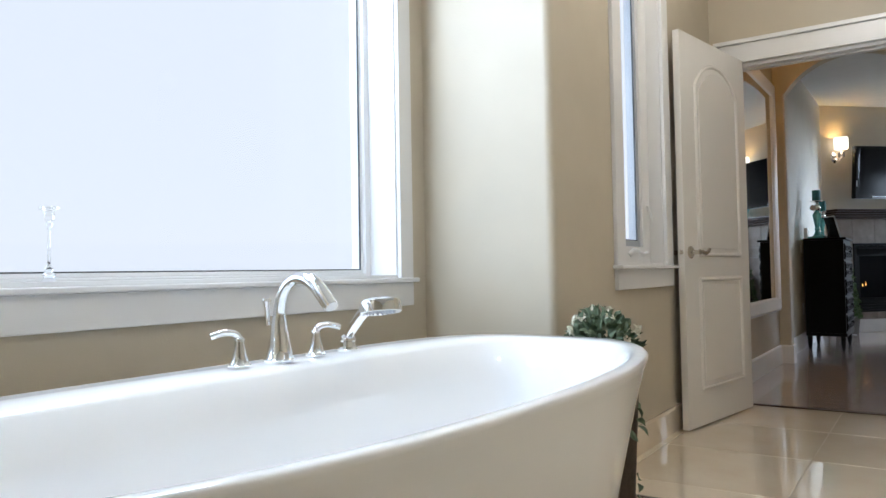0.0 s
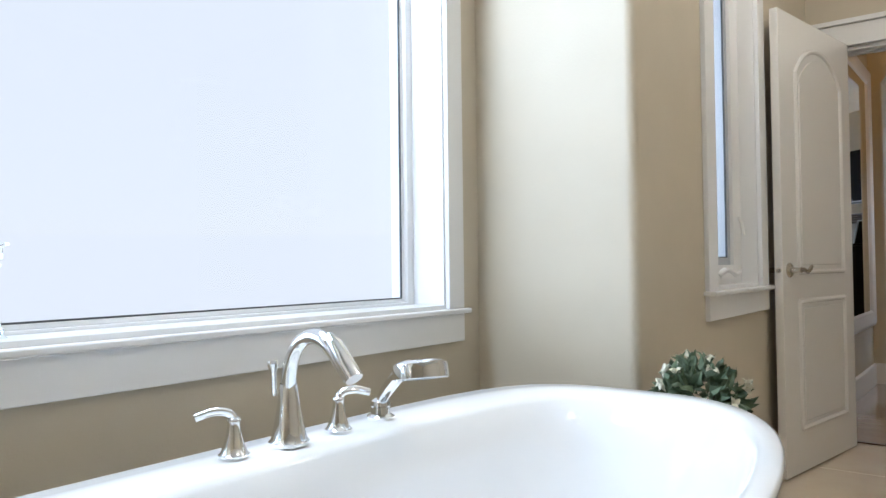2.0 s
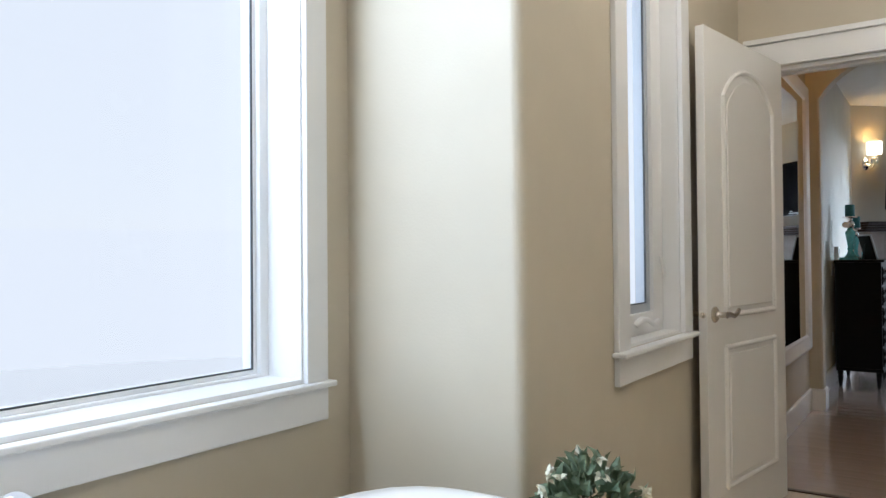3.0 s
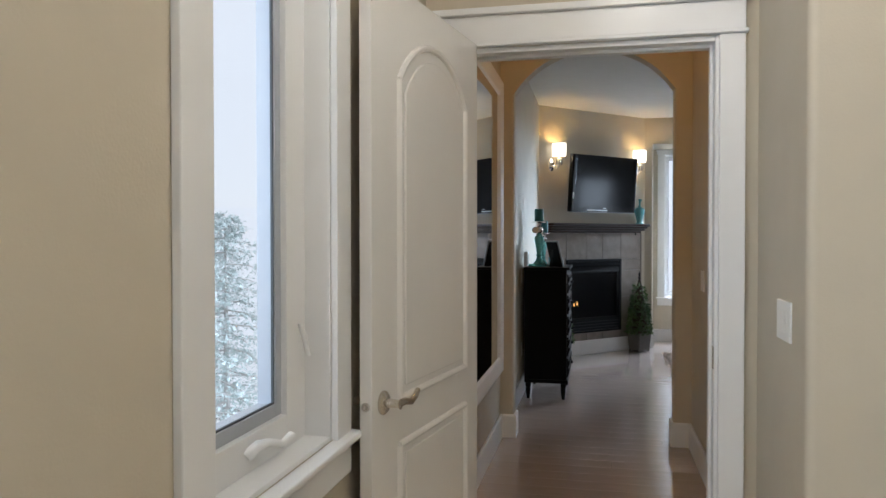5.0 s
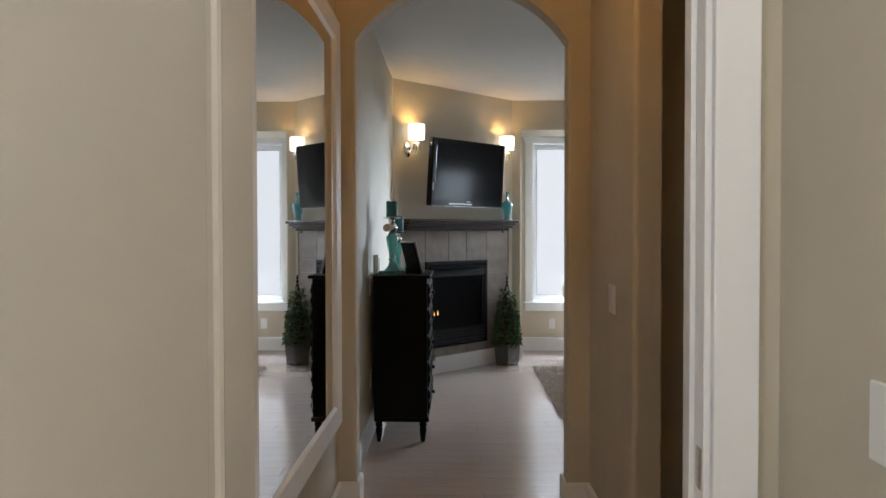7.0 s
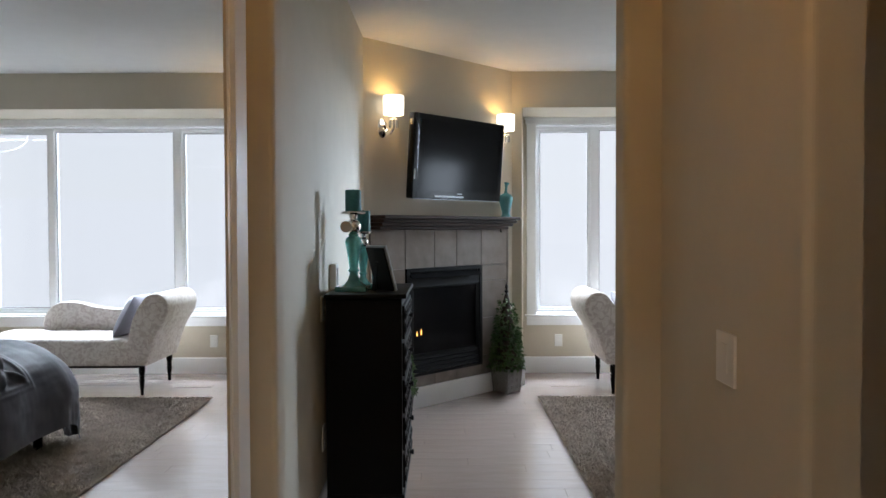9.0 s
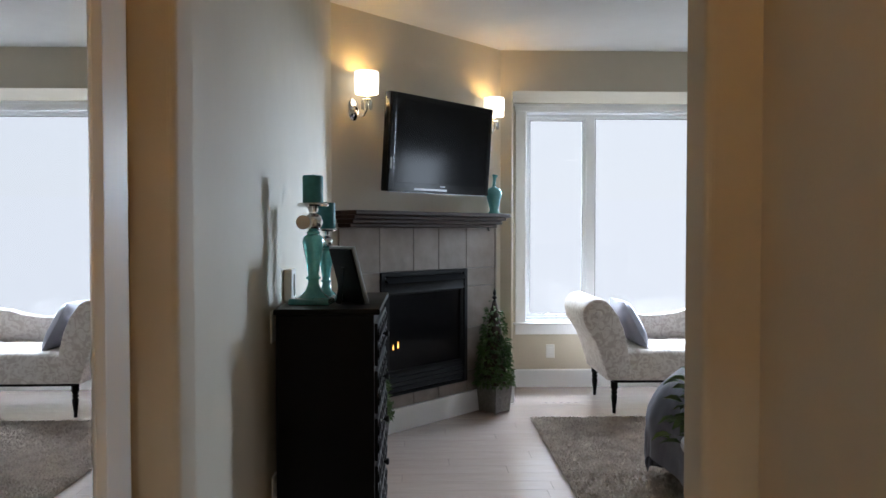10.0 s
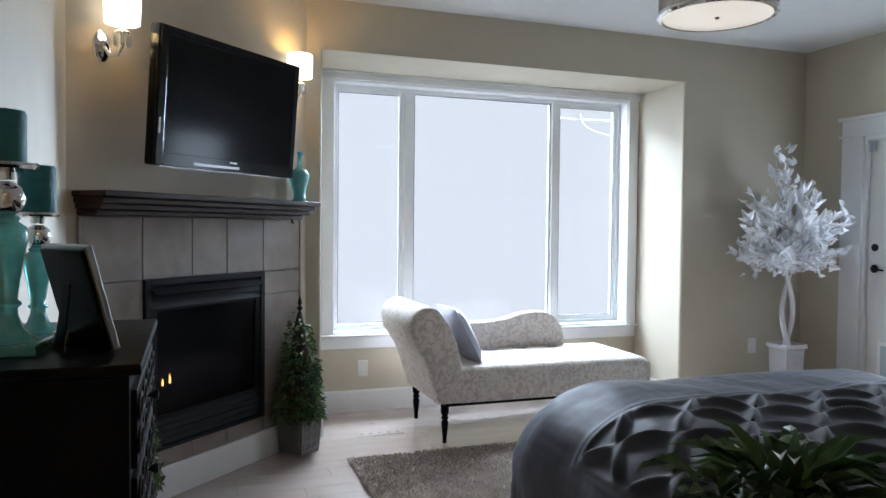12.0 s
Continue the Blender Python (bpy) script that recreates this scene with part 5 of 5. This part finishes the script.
def cushion(w, h, d):
    bm = bmesh.new()
    n = 18
    top, bot = [], []
    for s, grid in ((1, top), (-1, bot)):
        for i in range(n + 1):
            col = []
            for k in range(n + 1):
                u, v = 2 * i / n - 1, 2 * k / n - 1
                puff = ((1 - u ** 4) * (1 - v ** 4)) ** 0.6
                pinch = 1 - 0.06 * (1 - abs(u * v))* (abs(u) + abs(v)) / 2
                col.append(bm.verts.new((u * w / 2 * pinch, v * h / 2 * pinch, s * (d / 2 * puff + 0.001))))
            grid.append(col)
        for i in range(n):
            for k in range(n):
                q = (grid[i][k], grid[i + 1][k], grid[i + 1][k + 1], grid[i][k + 1])
                bm.faces.new(q if s > 0 else q[::-1])
    bmesh.ops.remove_doubles(bm, verts=bm.verts[:], dist=0.003)
    return bm


pil = part("throw_pillow", cushion(0.40, 0.42, 0.13), M_PILLOW, smooth=60)
tagged(pil, "grey lilac satin throw pillow leaning on the chaise headrest", "pillow")
pil.matrix_world = pose(1.085, 10.94, 0.65, 0, 62, 0)

# ---- rug ----
rug = part("shag_rug", one((0.255, 7.3, 0.001), (3.4, 10.455, 0.014), 0.005), M_RUG)
tagged(rug, "thick taupe shag rug under the bed", "rug")
tr_ = random.Random(3)
verts, faces = [], []
for i in range(42000):
    if i % 3:
        x, y = tr_.uniform(0.25, 1.6), tr_.uniform(8.0, 10.46)
    else:
        x, y = tr_.uniform(0.25, 3.4), tr_.uniform(9.2, 10.46)
    a, ln = tr_.uniform(0, 6.283), tr_.uniform(0.012, 0.024)
    tx_, ty_ = tr_.uniform(-0.02, 0.02), tr_.uniform(-0.02, 0.02)
    b0 = len(verts)
    wx, wy = 0.006 * math.cos(a), 0.006 * math.sin(a)
    verts += [(x - wx, y - wy, 0.010), (x + wx, y + wy, 0.010), (x + tx_ + wx * 0.5, y + ty_ + wy * 0.5, 0.012 + ln), (x + tx_ - wx * 0.5, y + ty_ - wy * 0.5, 0.012 + ln)]
    faces.append((b0, b0 + 1, b0 + 2, b0 + 3))
pile_me = bpy.data.meshes.new("shag")
pile_me.from_pydata(verts, [], faces)
pile_me.materials.append(M_RUG)
pile = new("shag", pile_me)
pile.parent = rug
tagged(pile, kind="stuff")

# ---- bed ----
BX0, BX1, BYF, BYH, BTOP = 0.64, 2.64, 9.37, 7.05, 0.712
bed = thing("bed", (BX0 + BX1) / 2, (BYF + BYH) / 2, 0, "wide bed made up with a charcoal pinch-pleated duvet", "bed")
bw, bl = (BX1 - BX0) / 2, (BYF - BYH) / 2
part("mattress", one((-bw + 0.22, -bl + 0.02, 0.30), (bw - 0.22, bl - 0.22, 0.52), 0.04, 3), M_MATTRESS, bed)
part("box_spring", one((-bw + 0.22, -bl + 0.02, 0.10), (bw - 0.22, bl - 0.22, 0.30), 0.02), M_BLACK, bed)
part("headboard", one((-bw, -bl - 0.06, 0.1), (bw, -bl, 1.15), 0.02), M_BLACK, bed)
for sx in (-1, 1):
    for sy in (-1, 1):
        part("leg", lathe([(0, 0), (0.025, 0), (0.03, 0.1), (0, 0.1)], 12, (sx * (bw - 0.26), sy * (bl - 0.28), 0.001)), M_BLACK, bed)


def duvet_mesh():
    bm = bmesh.new()
    R, drop = 0.42, 0.58
    ax, ay = bw - R, bl - R
    s = 0.0078
    reach = R * math.pi / 2 + drop - R
    na = int((ax + reach) / s)
    nb0, nb1 = int((bl - 0.05) / s), int((ay + reach) / s)
    per = 0.30
    grid = []
    for i in range(-na, na + 1):
        col = []
        for k in range(-nb0, nb1 + 1):
            a, b = i * s, k * s
            oa, ob_ = max(0.0, abs(a) - ax), max(0.0, b - ay)
            d = math.hypot(oa, ob_)
            if d > 1e-6:
                th_ = min(d / R, math.pi / 2)
                out, down = R * math.sin(th_), 0.85 * R * (1 - math.cos(th_))
                ext = max(0.0, d - R * math.pi / 2)
                down += ext
                ux, uy = oa / d, ob_ / d
            else:
                out = down = ext = ux = uy = 0.0
            x = math.copysign(min(abs(a), ax) + out * ux, a)
            y = min(b, ay) + out * uy
            z = BTOP - down
            nrm = Vector((math.copysign(ux, a), uy, 0)) * min(1.0, d / (R * 1.4)) + Vector((0, 0, 1)) * max(0.0, 1 - d / (R * 1.4))
            nrm.normalize()
            # pinch pleats on a diamond lattice inside a plain border
            inset = min(bw + 0.03 - abs(a), ay - 0.30 - b)
            f = min(1.0, max(0.0, inset / 0.03))
            p, q = (a + b) / per, (a - b) / per
            ep, eq = p - round(p), q - round(q)
            sp_, sq_ = abs(math.sin(math.pi * p)), abs(math.sin(math.pi * q))
            wob = 0.02 * noise.noise((a * 6, b * 6, 5.1))

            def flap(e, bow):
                # a pleat: a crisp lip on one side, a long slope on the other
                e = e - 0.045 * bow + wob
                return math.exp(-(e / (0.04 if e > 0 else 0.13)) ** 2) * bow ** 0.55

            ridge = max(flap(ep, sq_), flap(eq, sp_))
            away = math.hypot(ep, eq)
            turn = math.atan2(eq, ep)
            pin = 0.5 * math.exp(-(away / 0.07) ** 2)
            puff = sp_ * sq_
            fan = math.sin(5 * turn + 9 * noise.noise((round(p), round(q), 2.2))) * math.exp(-(away / 0.26) ** 2) * min(1.0, away / 0.07)
            amp = 0.044 + 0.018 * noise.noise((math.floor(p) * 1.7, math.floor(q) * 1.3, 6.6))
            h = f * (amp * ridge + 0.006 * puff + 0.010 * pin - 0.012 + 0.006 * fan)
            h += 0.009 * math.exp(-(inset / 0.010) ** 2) + 0.007 * math.exp(-((inset + 0.032) / 0.010) ** 2)
            h += 0.016 * noise.noise((a * 2.6, b * 2.6, 1.3)) + 0.007 * noise.noise((a * 7 + 3, b * 7, 7.7)) + 0.002 * noise.noise((a * 26, b * 9, 4)) + 0.0015 * noise.noise((a * 9, b * 24, 8))
            if ext > 0 or d > R * 0.8:
                w = min(1.0, (d - R * 0.8) / 0.3)
                along = b if oa > ob_ else a
                h += w * (0.016 * math.sin(along * 7 + 2 * math.sin(along * 3)) + 0.003 * math.sin(along * 19 + 1))
            z2 = z + nrm.z * h
            floor_z = 0.055 + 0.02 * noise.noise((a * 5, b * 5, 0))
            spread = max(0.0, floor_z - z2)
            z2 = max(z2, floor_z)
            col.append(bm.verts.new((x + nrm.x * h + math.copysign(ux, a) * spread * 0.12, y + nrm.y * h + uy * spread * 0.12, z2)))
        grid.append(col)
    for i in range(len(grid) - 1):
        for k in range(len(grid[0]) - 1):
            bm.faces.new((grid[i][k], grid[i + 1][k], grid[i + 1][k + 1], grid[i][k + 1]))
    for _ in range(3):
        bmesh.ops.smooth_vert(bm, verts=bm.verts[:], factor=0.5, use_axis_x=True, use_axis_y=True, use_axis_z=True)
    return bm


dv = thing("duvet", (BX0 + BX1) / 2, (BYF + BYH) / 2, 0, "charcoal cotton duvet with pinch pleats, hanging over the bed", "duvet")
part("cover", duvet_mesh(), M_DUVET, dv, smooth=180)
for i in range(-4, 5):
    for k in range(-7, 5):
        if (i + k) % 2 == 0 and abs(i * 0.15) < bw - 0.42 and -bl + 0.1 < k * 0.15 < bl - 0.74:
            part("pinch_knot", lathe([(0.006, -0.008), (0.007, 0.0), (0.004, 0.004), (0, 0.005)], 8, (i * 0.15, k * 0.15, BTOP + 0.004)), M_DUVET, dv)

# ---- night table with its plant ----
nt = thing("night_table", 0.43, 7.43, 0, "small round white table beside the bed", "table")
part("tabletop", lathe([(0, 0.695), (0.165, 0.695), (0.187, 0.702), (0.19, 0.712), (0.187, 0.720), (0, 0.722)], 48), M_TABLE, nt, "glossy white round top", 40)
part("pedestal", lathe([(0.035, 0.05), (0.03, 0.12), (0.022, 0.3), (0.03, 0.45), (0.026, 0.6), (0.06, 0.696)], 24), M_BLACK, nt, smooth=50)
part("foot", lathe([(0, 0.024), (0.17, 0.024), (0.175, 0.036), (0.1, 0.05), (0.035, 0.062), (0, 0.062)], 32), M_BLACK, nt, smooth=40)
pp = thing("bedside_plant", 0.47, 7.48, 0.722, "leafy green plant with blade leaves in a white pot", "plant")
part("pot", lathe([(0, 0.0), (0.05, 0), (0.052, 0.006), (0.066, 0.10), (0.068, 0.104), (0.06, 0.104), (0.055, 0.09), (0, 0.088)], 28), M_POT_WHITE, pp, smooth=40)
sp = []
for i in range(46):
    a = rnd(0, 6.283)
    el = rnd(0.25, 1.1)
    d = Vector((math.cos(a), math.sin(a), el))
    sp.append((Vector((0.03 * math.cos(a), 0.03 * math.sin(a), 0.09)), d, Vector((0, 0, 1)) + rdir() * 0.2, rnd(0.13, 0.24), rnd(0.030, 0.045)))
for one_leaf in sp:
    part("blade_leaf", leaves_bm([one_leaf], BLADE), M_PALM, pp)
sp = []
for i in range(220):
    a, r = rnd(0, 6.283), rnd(0.05, 0.24)
    c = Vector((r * math.cos(a), r * math.sin(a), rnd(-0.02, 0.16) + 0.07 * (1 - r / 0.24)))
    sp.append((c, Vector((math.cos(a), math.sin(a), rnd(-0.4, 0.6))) + rdir() * 0.5, Vector((0, 0, 1)) + rdir() * 0.5, rnd(0.04, 0.085), rnd(0.025, 0.05)))
tagged(part("foliage", leaves_bm(sp, LEAF), M_IVY, pp, "small broad green leaves"), kind="stuff")
for i in range(14):
    a, r = i * 0.45, rnd(0.12, 0.22)
    part("stem", tube([(0, 0, 0.08), (0.5 * r * math.cos(a), 0.5 * r * math.sin(a), 0.15), (r * math.cos(a), r * math.sin(a), rnd(0.04, 0.16))], [0.003, 0.0025, 0.0015], 5), M_IVY, pp)

# ---- white artificial tree ----
wt = thing("artificial_tree", 3.60, 10.66, 0, "white artificial tree with twisted trunks in a square pot", "tree")
part("pot", lathe([(0, 0), (0.098, 0), (0.10, 0.01), (0.122, 0.47), (0.138, 0.48), (0.142, 0.495), (0.138, 0.51), (0.124, 0.51), (0.118, 0.47), (0, 0.46)], 4), M_POT_WHITE, wt, "white square pot").matrix_local = pose(0, 0, 0, 0, 0, 45)
for ph in (0, math.pi):
    pts = [(0.045 * math.sin(ph + z * 5.2) * (1 - 0.3 * z), 0.035 * math.cos(ph + z * 5.2), 0.45 + z * 0.70) for z in [i / 14 for i in range(15)]]
    part("trunk", tube(pts, [0.021 - 0.008 * i / 14 for i in range(15)], 10), M_WHITE_BARK, wt, smooth=60)
tips = []
for i in range(64):
    a = rnd(0, 6.283)
    h0 = rnd(0.98, 1.25)
    r = rnd(0.12, 0.47)
    h1 = rnd(1.05, 1.62) if r > 0.2 else rnd(1.3, 1.92)
    r *= 0.95 if h1 < 1.5 else 0.6
    tip = Vector((r * math.cos(a), 0.8 * r * math.sin(a), h1))
    p0 = Vector((0, 0, h0))
    midp = p0.lerp(tip, 0.5) + Vector((0, 0, 0.05))
    part("limb", tube([p0, midp, tip], [0.006, 0.004, 0.002], 5), M_WHITE_BARK, wt)
    tips.append((p0, midp, tip))
sp = []
for p0, midp, tip in tips:
    for k in range(15):
        f = rnd(0.35, 1.05)
        c = (p0.lerp(midp, f * 2) if f < 0.5 else midp.lerp(tip, (f - 0.5) * 2)) + rdir() * 0.045
        sp.append((c, (tip - p0).normalized() + rdir() * 0.9, rdir(), rnd(0.065, 0.108), rnd(0.034, 0.05)))
tagged(part("crown", leaves_bm(sp, LEAF), M_WHITE_LEAF, wt, "crown of white silk leaves"), kind="stuff")

# floor register by the bay
vt = thing("floor_register", 0.565, 10.985, 0.0, "flush slotted floor register in the wood floor", "floor vent")
part("register_frame", one((-0.15, -0.045, 0.0004), (0.15, 0.045, 0.003), 0.001), M_WOOD, vt)
# dark strips laid on the solid plate, put in for shade in its openings
slot_shade = bmesh.new()
for i in range(5):
    x = -0.12 + 0.06 * i
    box(slot_shade, (x - 0.011, -0.010, 0.003), (x + 0.011, 0.010, 0.0036))
part("slot_shade", slot_shade, M_SUBFLOOR, vt)

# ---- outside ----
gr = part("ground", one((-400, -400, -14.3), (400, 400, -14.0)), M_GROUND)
structure(gr, "ground below the house, coloured near white for haze", "ground")


# added glowing cylinder, stands for haze and hides the ground's far edge
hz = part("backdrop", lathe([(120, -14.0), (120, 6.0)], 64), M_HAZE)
structure(hz, "glowing backdrop painted as white haze in the distance", "backdrop")


def conifer(x, y, h, r, seed):
    rg = random.Random(seed)
    t = thing("conifer_tree", x, y, -14.0, "conifer outside the casement window, coloured pale for haze", "tree", "conifers outside")
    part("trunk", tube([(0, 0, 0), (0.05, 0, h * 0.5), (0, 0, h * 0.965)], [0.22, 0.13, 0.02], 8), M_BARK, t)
    v, f = [], []
    br = bmesh.new()
    for i in range(170):
        z = h * (0.12 + 0.86 * i / 170)
        reach = r * (1 - z / h) ** 0.55 * rg.uniform(0.6, 1.1) + 0.1
        a = i * 2.4 + rg.uniform(-0.3, 0.3)
        ca, sa = math.cos(a), math.sin(a)
        tube([(0, 0, z), (ca * reach * 0.6, sa * reach * 0.6, z - 0.05 * reach), (ca * reach, sa * reach, z - 0.2 * reach)], [0.035, 0.02, 0.006], 4, br)
        for k in range(120):
            q = rg.uniform(0.15, 1.05)
            c = Vector((ca * reach * q, sa * reach * q, z - 0.2 * reach * q * q)) + Vector((rg.gauss(0, 0.13), rg.gauss(0, 0.13), rg.gauss(0, 0.08))) * (0.5 + reach * 0.4)
            d1 = Vector((rg.gauss(0, 1), rg.gauss(0, 1), rg.gauss(-0.2, 0.6))).normalized() * rg.uniform(0.07, 0.14)
            d2 = Vector((rg.gauss(0, 1), rg.gauss(0, 1), rg.gauss(0, 0.6))).normalized() * rg.uniform(0.025, 0.05)
            b0 = len(v)
            v += [c - d1 * 0.5 - d2, c - d1 * 0.5 + d2, c + d1 * 0.5]
            f.append((b0, b0 + 1, b0 + 2))
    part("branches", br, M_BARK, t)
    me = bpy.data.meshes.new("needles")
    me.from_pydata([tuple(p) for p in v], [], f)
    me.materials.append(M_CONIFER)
    ob = new("needles", me)
    ob.parent = t
    return t


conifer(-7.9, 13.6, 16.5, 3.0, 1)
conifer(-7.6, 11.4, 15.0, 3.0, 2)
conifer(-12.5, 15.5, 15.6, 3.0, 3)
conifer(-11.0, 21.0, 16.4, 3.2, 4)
M_BRACKET = material("pale_weathered_metal", (0.60, 0.61, 0.63), 0.7, grain=0.1, scale=20)
hb = thing("hanging_bracket", 3.5, 11.2, 2.38, "pale metal plant bracket on the outside wall by the bay", "bracket")
part("bar", tube([(0, 0, 0), (0, 1.0, 0), (-0.1, 1.28, 0), (-0.25, 1.3, 0), (-0.604, 1.3, 0)], [0.012, 0.012, 0.012, 0.014, 0.010], 8), M_BRACKET, hb)
part("link", tube([(-0.604, 1.3, 0), (-0.683, 1.3, 0)], 0.002, 6), M_BRACKET, hb)
part("tip", tube([(-0.683, 1.3, -0.002), (-0.78, 1.3, 0.001), (-0.856, 1.3, 0.0)], [0.011, 0.009, 0.005], 8), M_BRACKET, hb)
part("brace", tube([(-0.62, 1.3, 0.05), (-0.60, 1.3, -0.02), (-0.55, 1.3, -0.065), (-0.48, 1.3, -0.10), (-0.306, 1.3, -0.135), (-0.12, 1.26, -0.14), (-0.02, 1.1, -0.14), (0, 0, -0.14)], 0.007, 6), M_BRACKET, hb)
sh = thing("bare_shrub", -3.5, 6.3, -14.0, "bare pale-twigged shrub outside the casement window", "shrub")
tw = bmesh.new()
rg = random.Random(5)
for i in range(60):
    a = rg.uniform(0, 6.283)
    p = Vector((0, 0, 13.5))
    pts = [p]
    d = Vector((math.cos(a) * 0.5, math.sin(a) * 0.5, 1)).normalized()
    for k in range(6):
        d = (d + Vector((rg.gauss(0, 0.25), rg.gauss(0, 0.25), rg.gauss(0, 0.1)))).normalized()
        pts.append(pts[-1] + d * rg.uniform(0.1, 0.2))
    tube(pts, [0.011, 0.009, 0.007, 0.005, 0.004, 0.003, 0.002], 4, tw)
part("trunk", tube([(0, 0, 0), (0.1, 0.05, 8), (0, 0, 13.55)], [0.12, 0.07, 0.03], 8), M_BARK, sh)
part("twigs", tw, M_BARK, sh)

# ---- floors, piece by piece ----
floor_bath = structure(part("floor_bath", one((-1.84, -1.52, -0.12), (2.32, DW0 + 0.012, -0.003)), M_GROUT), "polished cream marble tile floor", "floor")
floor_wood = structure(part("floor_wood", one((-1.22, DW0 + 0.012, -0.12), (XR + 0.12, BAYB + 0.2, -0.004)), M_SUBFLOOR), "grey-brown wood plank floor", "floor")


def slab(w, d, t, bev):
    bm = bmesh.new()
    lo = [bm.verts.new(p) for p in ((0, 0, -t), (w, 0, -t), (w, d, -t), (0, d, -t))]
    md = [bm.verts.new(p) for p in ((0, 0, -bev), (w, 0, -bev), (w, d, -bev), (0, d, -bev))]
    hi = [bm.verts.new(p) for p in ((bev, bev, 0), (w - bev, bev, 0), (w - bev, d - bev, 0), (bev, d - bev, 0))]
    for a, b in ((lo, md), (md, hi)):
        for i in range(4):
            j = (i + 1) % 4
            bm.faces.new((a[i], a[j], b[j], b[i]))
    bm.faces.new(hi)
    return bm


meshes = {}


def piece(name, w, d, bev, mat, parent, x, y):
    key = (name, round(w, 3), round(d, 3))
    if key not in meshes:
        me = bpy.data.meshes.new(name)
        bm = slab(w, d, 0.0035, bev)
        bm.to_mesh(me)
        bm.free()
        me.materials.append(mat)
        meshes[key] = me
    ob = new(name, meshes[key])
    ob.parent = parent
    ob.location = (x, y, 0)
    return ob


TS = 0.61
y = DW0 + 0.012
while y > -1.4:
    d = min(TS, y + 1.4)
    x = -1.66
    while x < 2.2 - 0.01:
        w = min(TS, 2.2 - x)
        piece("tile", w - 0.003, d - 0.003, 0.001, M_MARBLE, floor_bath, x, y - d)
        x += TS
    y -= TS
PW = 0.132
y, row = DW0 + 0.014, 0
lengths = (1.22, 1.46, 0.98)
while y < BAYB - 0.01:
    d = min(PW, BAYB - y)
    x = XL
    first = (0.45, 1.05, 0.72, 1.22, 0.28)[row % 5]
    k = row
    while x < XR - 0.01:
        ln = first if x == XL else lengths[k % 3]
        ln = min(ln, XR - x)
        piece("plank", ln - 0.001, d - 0.001, 0.0006, M_WOOD, floor_wood, x, y)
        x += ln
        k += 1
    y += PW
    row += 1
